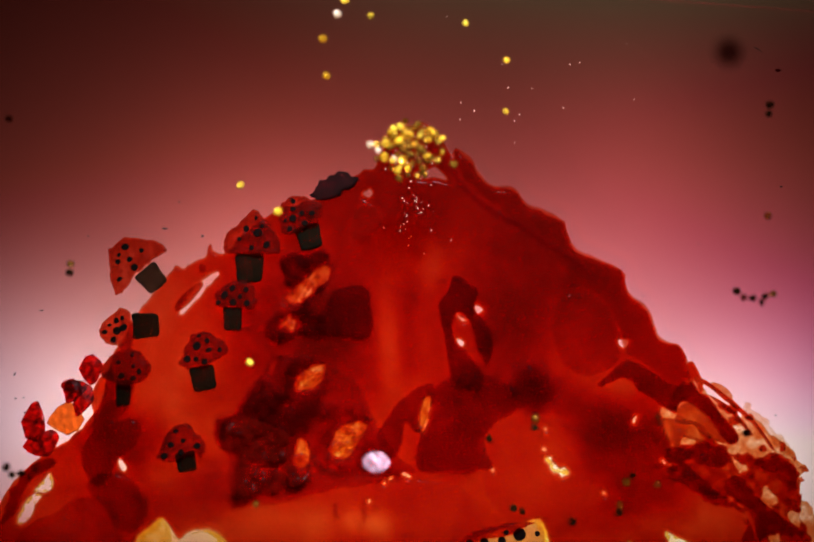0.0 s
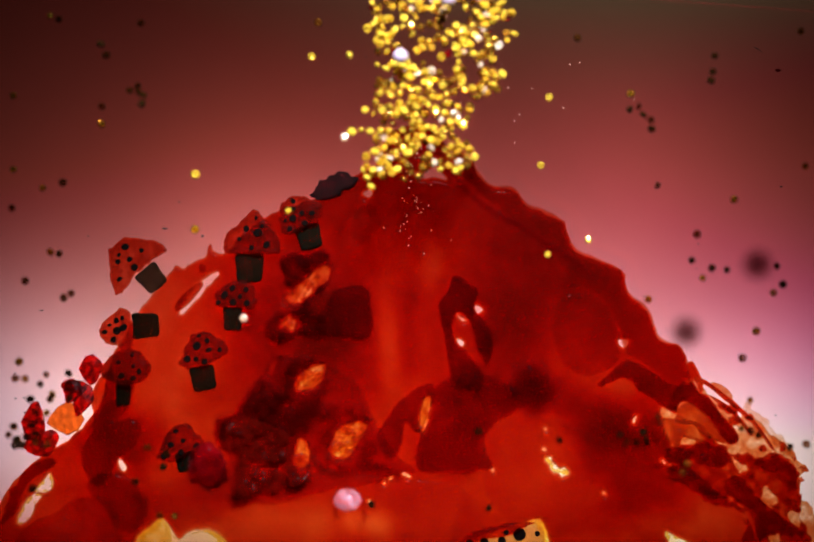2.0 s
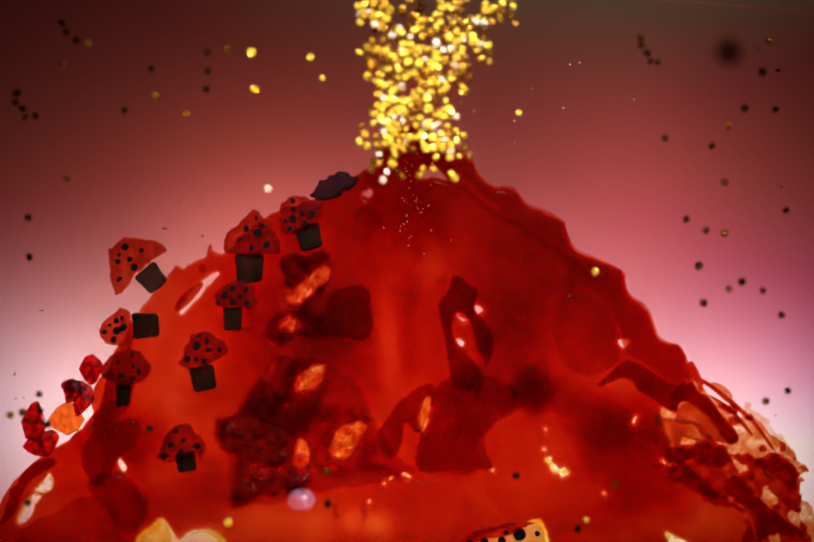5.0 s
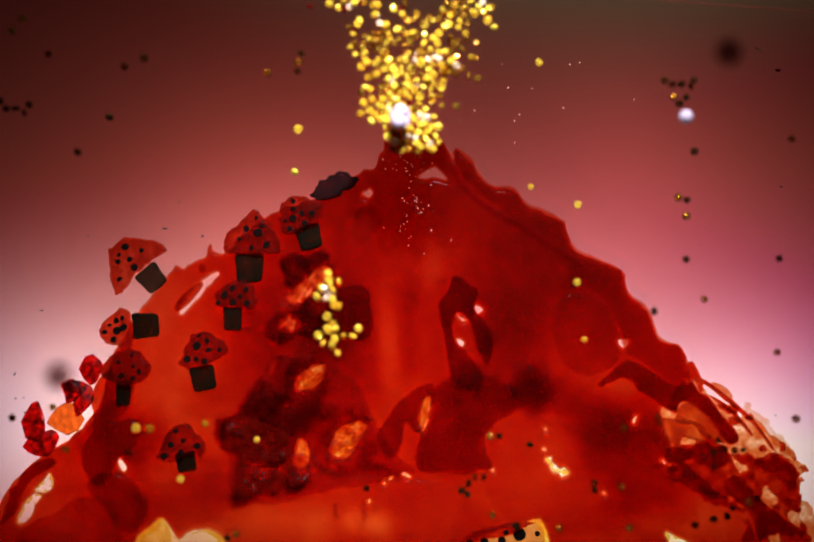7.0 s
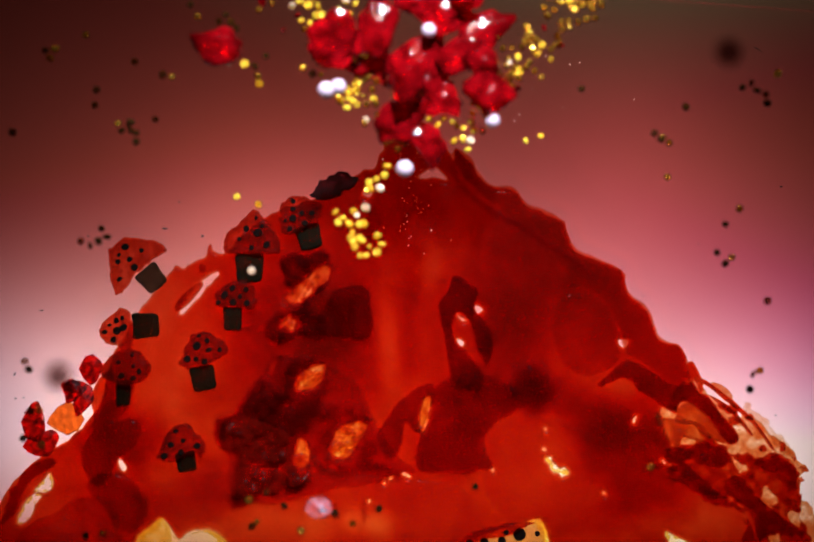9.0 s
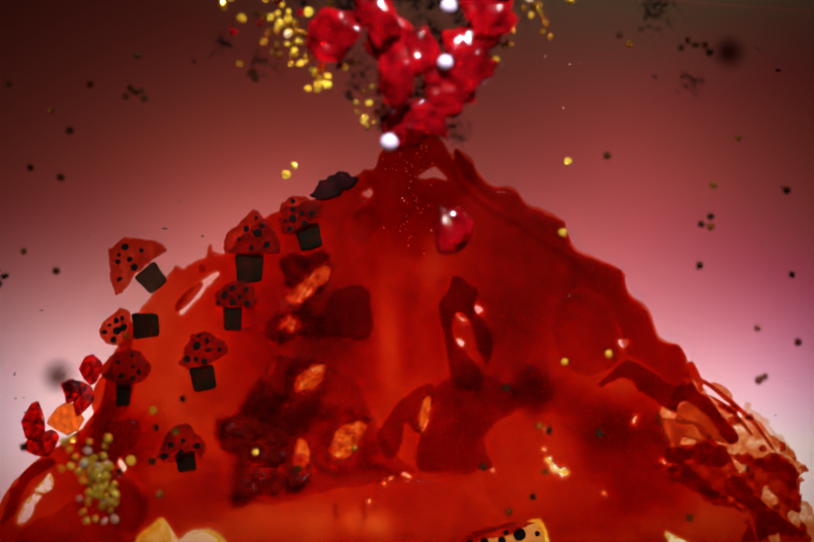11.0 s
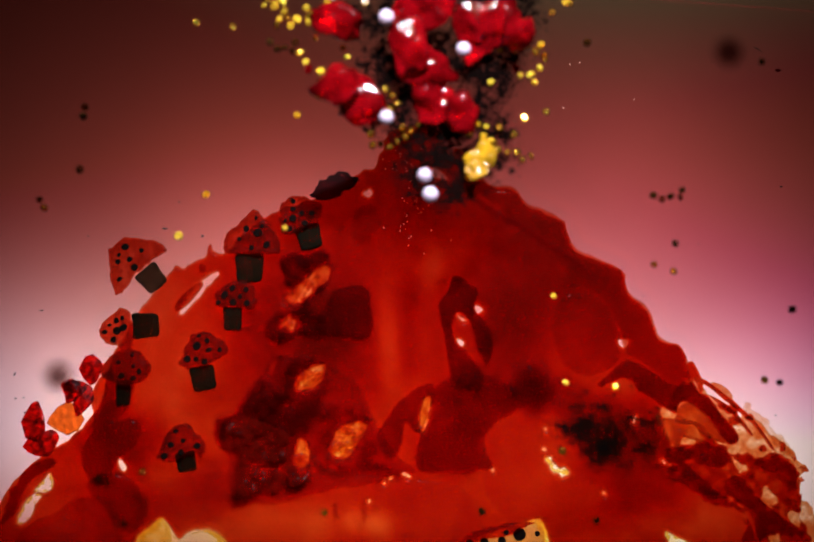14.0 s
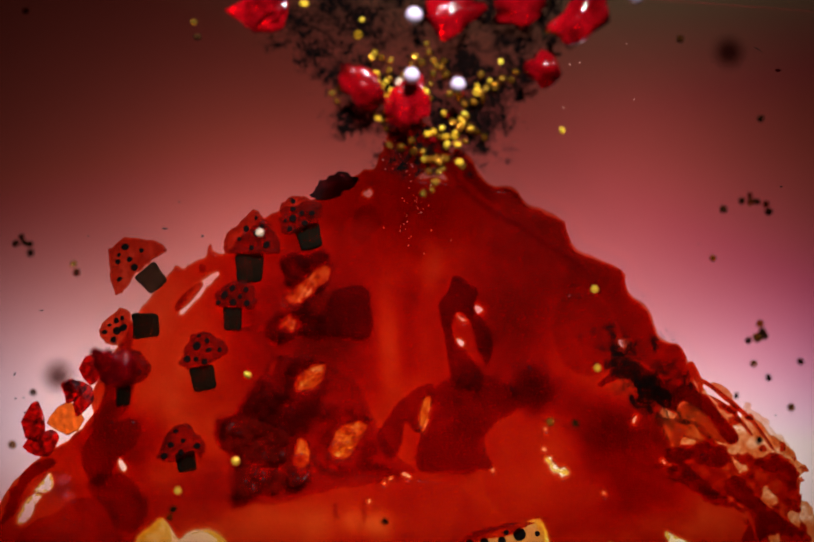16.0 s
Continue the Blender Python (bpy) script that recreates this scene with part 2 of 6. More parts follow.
def part(name, bm, mat, parent=None, label="", smooth=False):
    me = bpy.data.meshes.new(name)
    bm.to_mesh(me)
    bm.free()
    me.materials.append(mat)
    if smooth:
        me.polygons.foreach_set("use_smooth", [True] * len(me.polygons))
    ob = new(name, me)
    ob.parent = parent
    return tagged(ob, label)


def thing(name, x, y, z, label, category, group=""):
    ob = new(name)
    ob.empty_display_size = 0.002
    ob.location = (x * MM, y * MM, z * MM)
    return tagged(ob, label, category, group)


def box(bm, lo, hi, bevel=0.0):
    c = [(a + b) / 2 * MM for a, b in zip(lo, hi)]
    s = [(b - a) * MM for a, b in zip(lo, hi)]
    got = bmesh.ops.create_cube(bm, size=1, matrix=Matrix.Translation(c) @ Matrix.Diagonal((*s, 1)))
    if bevel:
        edges = {e for v in got["verts"] for e in v.link_edges}
        bmesh.ops.bevel(bm, geom=list(edges), offset=bevel * MM, segments=2, affect="EDGES")
    return bm


def value_noise(x, y, size, seed):
    """Smooth noise in -1..1 with bumps of about that many millimetres."""
    rng = np.random.RandomState(seed)
    g = rng.uniform(-1, 1, (64, 64))
    u, v = x / size + 100.0, y / size + 100.0
    i, j = np.floor(u).astype(int), np.floor(v).astype(int)
    f, h = u - i, v - j
    f, h = f * f * (3 - 2 * f), h * h * (3 - 2 * h)
    i0, i1, j0, j1 = i % 64, (i + 1) % 64, j % 64, (j + 1) % 64
    return (g[i0, j0] * (1 - f) + g[i1, j0] * f) * (1 - h) + (g[i0, j1] * (1 - f) + g[i1, j1] * f) * h


def smooth_loop(pts, n=7, wobble=0.0, size=2.0, seed=1):
    p = np.array(pts, float)
    a, b, c, d = np.roll(p, 1, 0), p, np.roll(p, -1, 0), np.roll(p, -2, 0)
    out = []
    for t in np.arange(n) / n:
        out.append(0.5 * (2 * b + (c - a) * t + (2 * a - 5 * b + 4 * c - d) * t * t + (3 * b - a - 3 * c + d) * t ** 3))
    q = np.stack(out, 1).reshape(-1, 2)
    if wobble:
        q = q + wobble * np.stack([value_noise(q[:, 0], q[:, 1], size, seed), value_noise(q[:, 0], q[:, 1], size, seed + 1)], 1)
        q = q + 0.4 * wobble * np.stack([value_noise(q[:, 0], q[:, 1], size / 3, seed + 2), value_noise(q[:, 0], q[:, 1], size / 3, seed + 3)], 1)
    return q


def depth_inside(x, y, loop):
    """Distance to the outline, positive inside it."""
    best = np.full(x.shape, 1e9)
    inside = np.zeros(x.shape, bool)
    for (ax, ay), (bx, by) in zip(loop, np.roll(loop, -1, 0)):
        ex, ey = bx - ax, by - ay
        t = np.clip(((x - ax) * ex + (y - ay) * ey) / (ex * ex + ey * ey + 1e-12), 0, 1)
        best = np.minimum(best, (x - ax - t * ex) ** 2 + (y - ay - t * ey) ** 2)
        if ay != by:
            inside ^= ((ay > y) != (by > y)) & (x < ex * (y - ay) / ey + ax)
    return np.where(inside, 1, -1) * np.sqrt(best)


# height of what lies on the lower plate so far, on a grid of half millimetres
GX0, GY0, GN, GM = -150.0, -105.0, 601, 361
HEIGHT = np.zeros((GN, GM))


def height_at(x, y):
    u, v = np.clip((np.asarray(x) - GX0) * 2, 0, GN - 1.001), np.clip((np.asarray(y) - GY0) * 2, 0, GM - 1.001)
    i, j = u.astype(int), v.astype(int)
    f, h = u - i, v - j
    return (HEIGHT[i, j] * (1 - f) + HEIGHT[i + 1, j] * f) * (1 - h) + (HEIGHT[i, j + 1] * (1 - f) + HEIGHT[i + 1, j + 1] * f) * h


def jelly(name, outline, thick, mat, parent=None, label="", holes=(), rim=1.2, lumps=(), cell=0.6, wobble=0.25,
          size=3.0, rough=0.12, rough_size=4.0, seed=1, flat=False, least=0.1, draped=True, ridges=None, hole_wobble=0.3, feather=False, ragged=(), crackle=0.0):
    """A poured or torn flat piece of jelly. lumps: (x, y, rx, ry, turn, rise) thicker or thinner places."""
    loop = smooth_loop(outline, 7, wobble, size, seed)
    lo, hi = loop.min(0) - cell * 1.5, loop.max(0) + cell * 1.5
    nx, ny = int((hi[0] - lo[0]) / cell) + 2, int((hi[1] - lo[1]) / cell) + 2
    x, y = np.meshgrid(lo[0] + np.arange(nx) * cell, lo[1] + np.arange(ny) * cell, indexing="ij")
    d = depth_inside(x, y, loop)
    for k, hole in enumerate(holes):
        d = np.minimum(d, -depth_inside(x, y, smooth_loop(hole, 8, 0.75 if k in ragged else hole_wobble, 1.0 if k in ragged else size / 2, seed + 10 + k)))
    gx, gy = np.gradient(d, cell)
    norm = np.sqrt(gx * gx + gy * gy) + 1e-9
    inside = d > 0
    touch = inside[:-1, :-1] | inside[1:, :-1] | inside[:-1, 1:] | inside[1:, 1:]
    used = np.zeros(x.shape, bool)
    for a, b in ((0, 0), (1, 0), (0, 1), (1, 1)):
        used[a:nx - 1 + a, b:ny - 1 + b] |= touch
    snap = used & ~inside
    step = np.where(snap, np.minimum(-d, cell * 1.4), 0)
    x, y = x + step * gx / norm, y + step * gy / norm
    s = np.clip(d / rim, 0, 1)
    th = thick * np.sqrt(np.clip(1 - (1 - s) ** 2, 0, 1))
    if feather:
        th = thick * s * s * (3 - 2 * s)
    soft = np.clip(d / (min(rim, 1.2) * 2), 0, 1)
    for lx, ly, rx, ry, turn, rise in lumps:
        c, q = math.cos(radians(turn)), math.sin(radians(turn))
        u, v = ((x - lx) * c + (y - ly) * q) / rx, (-(x - lx) * q + (y - ly) * c) / ry
        th = th + (soft if rise > 0 else 1.0) * rise * np.exp(-(u * u + v * v) ** 1.5)
    th = th * (1 + soft * (rough * value_noise(x, y, rough_size, seed + 30) + rough * 0.6 * value_noise(x, y, rough_size / 3.1, seed + 31)))
    if crackle:
        th = th * (0.12 + 2.0 * np.abs(value_noise(x, y, crackle, seed + 40)) + 0.9 * np.abs(value_noise(x, y, crackle / 2.7, seed + 41)))
    if ridges:
        th = th + soft * ridges[0] * np.sin((x * math.cos(ridges[2]) + y * math.sin(ridges[2]) + 0.8 * value_noise(x, y, 6, seed)) * 2 * math.pi / ridges[1])
    th = np.where(snap, 0.0, np.maximum(th, least * soft + 0.02))
    low = height_at(x, y) if draped else np.zeros(x.shape)
    if flat:
        low = np.full(x.shape, float(low[used].max()))
    low = low + 0.02
    ox, oy, oz = (parent.location / MM) if parent else (0, 0, 0)
    top_id = np.full(x.shape, -1)
    top_id[used] = np.arange(used.sum())
    n_top = int(used.sum())
    low_id = top_id.copy()
    deep = used & ~snap
    low_id[deep] = n_top + np.arange(deep.sum())
    verts = np.concatenate([np.stack([x[used] - ox, y[used] - oy, (low + th)[used] - oz], 1), np.stack([x[deep] - ox, y[deep] - oy, low[deep] - oz], 1)]) * MM
    i, j = np.nonzero(touch)
    up = np.stack([top_id[i, j], top_id[i + 1, j], top_id[i + 1, j + 1], top_id[i, j + 1]], 1)
    dn = np.stack([low_id[i, j], low_id[i, j + 1], low_id[i + 1, j + 1], low_id[i + 1, j]], 1)
    dn = dn[~(np.sort(dn, 1) == np.sort(up, 1)).all(1)]
    me = mesh_from(name, verts.tolist(), np.concatenate([up, dn]).tolist(), mat)
    at = me.attributes.new("thickness", "FLOAT", "POINT")
    at.data.foreach_set("value", np.concatenate([th[used], th[deep]]).astype(np.float32))
    ob = new(name, me)
    ob.parent = parent
    # what lies above rests on this piece
    a0, b0 = np.maximum(((lo - (GX0, GY0)) * 2).astype(int), 0)
    a1, b1 = min(int((hi[0] - GX0) * 2) + 1, GN), min(int((hi[1] - GY0) * 2) + 1, GM)
    if a1 > a0 and b1 > b0:
        u, v = np.meshgrid(GX0 + np.arange(a0, a1) / 2, GY0 + np.arange(b0, b1) / 2, indexing="ij")
        i = np.clip(((u - lo[0]) / cell + 0.5).astype(int), 0, nx - 1)
        j = np.clip(((v - lo[1]) / cell + 0.5).astype(int), 0, ny - 1)
        piece = np.where(inside, low + th, 0)[i, j]
        HEIGHT[a0:a1, b0:b1] = np.maximum(HEIGHT[a0:a1, b0:b1], piece)
    return tagged(ob, label)


# ---------------------------------------------------------------- the rig: room, light box, plates
def room():
    """A black cloth booth, unseen, added to close the place around the rig."""
    for name, lo, hi in (("floor", (-715, -715, -215), (715, 715, -195)), ("ceiling", (-715, -715, 1250), (715, 715, 1265)),
                         ("wall_north", (-715, 700, -195), (715, 715, 1250)), ("wall_south", (-715, -715, -195), (715, -700, 1250)),
                         ("wall_east", (700, -700, -195), (715, 700, 1250)), ("wall_west", (-715, -700, -195), (-700, 700, 1250))):
        tagged(part(name, box(bmesh.new(), lo, hi), WALL), "plain black booth " + name.split("_")[0], name.split("_")[0], "", "structure")


def rig():
    b = thing("light_box", 0, 0, -195, "black light box with a pink white diffusing sheet", "light box")
    for lo, hi in (((-290, 210, 0), (290, 222, 112)), ((-290, -222, 0), (290, -210, 112)), ((-290, -210, 0), (-278, 210, 112)), ((278, -210, 0), (290, 210, 112))):
        part("side_panel", box(bmesh.new(), lo, hi, 1), VELVET, b)
    part("base_board", box(bmesh.new(), (-278, -210, 1), (278, 210, 8)), VELVET, b)
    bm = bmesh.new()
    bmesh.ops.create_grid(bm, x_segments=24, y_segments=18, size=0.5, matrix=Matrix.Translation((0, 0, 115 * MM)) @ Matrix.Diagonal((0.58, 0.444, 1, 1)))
    part("diffusing_sheet", bm, SHEET, b, "thin paper diffusing sheet tinted with the backlight's fade from white to rose")
    for z0, z1 in ((-80, -4), (0, 26)):
        for sx in (-1, 1):
            for sy in (-160, 84 if z0 < -10 else 160):
                p = thing("plate_support", sx * 215, sy, z0, "black wooden block holding up a glass plate", "support", "plate supports")
                part("block", box(bmesh.new(), (-9, -9, 0), (9, 9, z1 - z0), 1), WOOD, p)
    for name, z, turn, north in (("lower_glass_plate", -4, -4.4, 86.0), ("upper_glass_plate", 26, 0, 180)):
        p = thing(name, 0, 0, z, "clear glass plate lying level on black supports", "glass plate")
        p.rotation_euler.z = radians(turn)
        part("pane", box(bmesh.new(), (-235, -185, 0), (235, north, 4), 0.5), GLASS, p)


room()
rig()
# ---------------------------------------------------------------- the volcano
volcano = thing("jelly_volcano", 0.0, -27.2, 0, "volcano of glossy red translucent jelly on glass", "volcano")

GAPS = [[(3.4, 27.5), (5.8, 29.4), (7.9, 30.6), (9.8, 29.4), (11.9, 26.9), (7.8, 27.7)],
        [(-66.8, -12.1), (-65.3, -9.1), (-62.9, -6.0), (-60.4, -3.0), (-56.2, -0.5), (-55.9, -1.6), (-59.2, -4.8), (-61.7, -8.0), (-64.4, -10.6), (-65.9, -12.3)],
        [(-12.9, 23.0), (-11.3, 24.0), (-10.3, 23.0), (-11.6, 21.8)],
        [(-109.7, -64.7), (-107.0, -61.8), (-105.2, -59.5), (-104.4, -63.3), (-106.5, -65.0)],
        [(-114.8, -73.7), (-112.3, -68.2), (-109.9, -65.9), (-107.8, -66.4), (-109.9, -68.8), (-110.5, -71.6), (-112.7, -74.0)],
        [(40.7, -55.3), (41.8, -55.0), (43.8, -57.2), (45.3, -58.2), (47.1, -58.4), (47.8, -59.5), (46.5, -59.9), (43.2, -58.9)],
        [(-79.7, -79.3), (-75.4, -75.3), (-72.6, -72.9), (-71.1, -73.8), (-69.6, -76.2), (-68.1, -78.4), (-66.5, -79.0), (-64.4, -77.4), (-60.9, -76.5), (-57.4, -76.8), (-54.6, -78.7), (-54.0, -82.0), (-67.8, -85.8), (-79.7, -85.1)],
        [(62.1, -20.6), (63.8, -20.3), (65.4, -20.9), (63.8, -22.6)],
        [(20.2, -10.0), (22.2, -11.4), (20.7, -12.3)],
        [(14.8, -20.1), (16.7, -21.0), (15.6, -22.4)],
        [(36.1, -73.7), (39.5, -73.7), (41.6, -79.2), (40.7, -83.8), (33.1, -83.8), (14.7, -83.5), (17.8, -79.8)],
        [(76.2, -77.2), (79.0, -78.3), (85.1, -81.7), (79.0, -82.3)],
        [(-34.9, -7.6), (-30.5, -3.4), (-25.4, 1.5), (-23.0, -0.4), (-26.3, -5.3), (-32.0, -9.1)],
        [(-32.8, -34.5), (-30.5, -29.5), (-24.8, -27.6), (-24.8, -31.3), (-28.2, -34.8)],
        [(-33.1, -56.6), (-31.8, -49.8), (-29.4, -52.0), (-29.1, -56.6)],
        [(-22.0, -54.0), (-20.8, -47.8), (-15.9, -44.8), (-12.2, -45.5), (-14.8, -50.1), (-17.1, -54.3)],
        [(-36.0, -15.2), (-34.3, -13.7), (-32.8, -15.5), (-34.9, -17.1)],
   [(-85.1, -55.9), (-84.2, -55.6), (-82.8, -58.2), (-83.7, -58.9)],
        [(4.0, -45.5), (4.9, -39.4), (6.4, -37.0), (6.4, -40.9), (4.9, -47.1)],
        [(-5.5, -61.3), (-4.6, -60.4), (-4.1, -60.8), (-5.1, -61.6)],
        [(-1.5, -59.9), (-0.3, -59.5), (0.9, -60.4), (-0.2, -60.5)],
        [(75.2, -55.8), (76.8, -56.4), (78.7, -57.1), (78.6, -57.6), (76.6, -57.1), (75.1, -56.1)],
        [(57.8, -65.4), (58.1, -65.1), (58.3, -65.5)],
        [(15.0, -12.7), (16.2, -13.8), (17.4, -14.7), (16.0, -14.4)],
        [(-40.3, -30.0), (-39.8, -27.8), (-39.1, -26.5), (-39.5, -28.9)],
        [(66.5, -44.6), (66.8, -43.3), (67.3, -42.8), (67.0, -44.6)],
        [(40.0, -52.4), (40.4, -52.1), (40.7, -52.7)],
        [(24.9, -58.2), (25.5, -58.2), (25.3, -59.0)],
        [(-11.3, -67.7), (-10.7, -67.7), (-11.0, -68.3)],
        [(40.3, -46.3), (40.7, -46.3), (40.6, -46.8)],
        [(-7.0, -62.5), (-6.6, -61.4), (-6.3, -61.3), (-6.6, -62.5)]]
jelly("mountain_sheet", [(-129.2, -74.9), (-120.0, -73.5), (-116.6, -63.6), (-109.0, -55.6), (-97.0, -47.4), (-90.0, -37.1), (-87.2, -25.9), (-79.6, -12.3),
       (-70.5, -1.1), (-68.4, 1.4), (-65.9, 0.8), (-62.0, 3.3), (-59.8, 4.5), (-58.1, 7.4), (-56.8, 5.3), (-53.3, 5.3), (-47.3, 11.9), (-36.6, 18.4), (-26.3, 22.1), (-14.4, 28.9), (-9.6, 30.4), (-7.5, 35.9),
       (-4.9, 40.8), (0.9, 42.6), (4.7, 43.9), (9.5, 40.8), (11.9, 35.3), (13.2, 33.1), (14.1, 35.4), (15.8, 35.6), (19.4, 31.6), (23.6, 25.6), (31.2, 24.0), (34.3, 20.4), (40.7, 17.4),
       (45.9, 14.6), (47.0, 11.6), (49.7, 6.0), (54.0, 3.9), (63.7, -0.2), (64.6, -6.0), (71.3, -12.3), (74.2, -20.0), (80.2, -22.4),
       (82.2, -27.5), (82.3, -32.5), (75.4, -40.8), (76.0, -44.6), (77.5, -50.3), (79.5, -54.2), (85.2, -58.8), (92.8, -65.5), (100.1, -71.6), (102.5, -79.7), (104.7, -90.4), (0.0, -93.0), (-129.2, -89.9)],
      1.55, JELLY, volcano, "smooth poured sheet of red jelly",
      holes=GAPS,
      lumps=[(-70.5, -17.5, 16, 25, 20, -0.5), (-61, 0, 12, 8, 35, -0.25), (-76, -12, 7, 10, 30, -0.1), (-72, -50, 14, 15, 0, -0.3), (-60.3, -67.7, 10, 11, 0, 0.5), (-6.0, -18.0, 3.0, 17, 2, -0.45), (7.3, 1.1, 3.5, 8, 0, -0.45), (0.9, -18.0, 3, 15, 0, 0.35), (10.1, -14.9, 6, 12, 0, 0.4),
             (2.4, 20.3, 24, 10, 0, 0.35), (36.9, 3.4, 16, 20, -25, 1.1), (53.0, -5.7, 10, 16, 35, 0.9), (30.8, -18.0, 12, 11, 0, 1.0), (12.4, -50.1, 11, 10, 0, 0.7),
             (26.9, -32.5, 15, 6, 0, 1.0), (-43.5, -74.9, 30, 8, 3, -0.75), (40.7, -57.8, 18, 14, -20, -0.35), (-7.5, -74.9, 4.5, 5.5, 0, -0.7), (-15.0, -73.5, 5, 5, 0, -0.5), (38, -36, 10, 8, 0, 0.7), (58, -58, 12, 14, 0, 0.35), (-45, -18, 9, 14, 0, 0.55), (63.6, -33.0, 6, 3.5, 0, -0.3), (67.4, -37.0, 12, 4.5, -25, -0.12), (61.0, -46.0, 15, 8, -20, 0.7), (26.0, -16.0, 8, 12, 0, 0.25),
             (83.6, -73.1, 13, 8, -20, -0.25), (66.0, -53.2, 12, 15, 20, 1.3), (56.0, -42.5, 11, 7, -20, 0.9), (-83.3, -65.4, 9, 13, 20, 0.6), (-88.6, -37.9, 6, 11, 20, 0.5),
             (17.8, -67.7, 20, 8, 0, 0.1), (-19.0, -27.2, 11, 13, 10, 0.9), (-14.4, -61.6, 15, 4, 0, 0.1), (-14.4, 12.6, 9, 9, 40, 0.3), (-101.6, -73.9, 14, 9, 0, -0.4),
             (-28.2, -14.9, 14, 18, 0, 1.6), (-20.5, -5.7, 9, 10, 0, 0.8), (-85.6, -49.4, 12, 9, 0, 1.3), (49.9, -73.1, 14, 5, 0, 0.35), (69.8, -67.0, 12, 6, 0, 0.6)],
      cell=0.5, rim=2.0, least=0.45, wobble=0.6, size=2.4, rough=0.12, rough_size=9, seed=3, draped=False, hole_wobble=0.2, ragged=(5, 12, 13, 14, 15, 16))

jelly("ridge_strip", [(12.9, 34.1), (13.8, 36.0), (15.9, 36.0), (19.6, 32.2), (23.9, 26.1), (31.5, 24.6), (34.6, 20.9), (41.0, 18.0),
       (46.4, 15.1), (47.4, 11.9), (50.2, 6.5), (54.5, 4.5), (64.1, 0.2), (65.1, -5.7), (71.9, -11.9), (74.7, -19.5), (80.8, -22.0),
       (82.7, -27.2), (83.6, -32.5), (79.0, -34.1), (69.8, -27.2), (64.4, -24.1), (61.4, -14.9), (56.0, -7.3), (46.8, -1.1), (37.7, 11.1),
       (26.9, 18.0), (18.5, 24.9), (14.7, 30.2)],
      0.8, JELLY, volcano, "raised glossy strip of red jelly along the crest", wobble=0.5, size=3, seed=7, rim=3.6)
# the crease's shade, laid on as a feathered strip of darker jelly
jelly("crease_shade", [(12.8, 34.0), (15.4, 28.6), (18.5, 24.5), (23.8, 19.9), (29.1, 16.9), (34.5, 14.4), (40.6, 10.1), (45.9, 6.2), (52.8, 1.6), (55.9, -3.4), (51.3, -1.1), (44.9, 3.7), (39.1, 7.1), (33.0, 11.4), (26.9, 14.4), (21.5, 18.4), (16.2, 23.0), (12.5, 29.4)],
      0.55, DARK_JELLY, volcano, "dark jelly strip laid on as the crease's shade under the crest strip", wobble=0.3, seed=8, rim=1.8, cell=0.4, feather=True)
jelly("ridge_arm", [(55.9, -33.2), (59.9, -29.4), (63.9, -26.0), (70.2, -28.3), (74.9, -31.2), (78.9, -33.2), (82.3, -33.4), (84.1, -32.3), (85.8, -35.2), (89.0, -36.9), (91.6, -41.0), (95.0, -45.0), (97.6, -48.5), (97.0, -50.8), (93.9, -50.8), (91.0, -46.1), (87.5, -42.1), (83.5, -39.4), (80.7, -39.2), (79.2, -42.1), (76.6, -41.0), (72.0, -37.8), (67.4, -34.6), (66.5, -32.9), (63.3, -31.5), (60.5, -32.9), (57.0, -34.1)],
      1.9, JELLY, volcano, wobble=0.25, seed=9, rim=1.6)
jelly("ridge_leg", [(81.2, -32.3), (84.6, -33.0), (86.4, -35.8), (89.5, -37.5), (92.1, -41.3), (95.6, -45.3), (97.8, -48.7), (96.4, -50.5), (93.6, -50.2), (90.4, -45.9), (86.9, -41.8), (82.9, -38.9), (80.3, -38.7), (78.9, -41.0), (76.0, -40.1), (77.7, -35.2)],
      1.3, JELLY, volcano, wobble=0.2, seed=12, rim=1.6)
jelly("knob", [(82.1, -27.4), (84.1, -26.6), (85.5, -28.6), (86.9, -31.5), (89.3, -33.9), (88.0, -33.1), (87.3, -33.6), (87.4, -35.2), (85.9, -35.8), (84.6, -32.3), (82.9, -33.0), (81.5, -31.2)], 1.6, JELLY, volcano, wobble=0.15, seed=10, rim=1.6, cell=0.35)
for pts, seed in (([(86.9, -31.5), (90.4, -33.6), (95.0, -37.2), (99.0, -40.7), (103.1, -44.7), (106.0, -48.7), (108.4, -52.8), (107.4, -52.6), (104.8, -48.9), (101.9, -45.5), (97.9, -41.7), (93.3, -38.0), (89.8, -34.9), (87.2, -33.0)], 1),
                  ([(89.0, -36.6), (92.7, -38.2), (96.2, -40.8), (98.8, -43.7), (101.9, -47.9), (101.2, -48.5), (98.2, -45.1), (95.6, -42.3), (92.1, -39.4)], 2)):
    jelly("jelly_strand", pts, 1.5, JELLY, volcano, wobble=0.12, seed=seed, rim=0.8, cell=0.3)
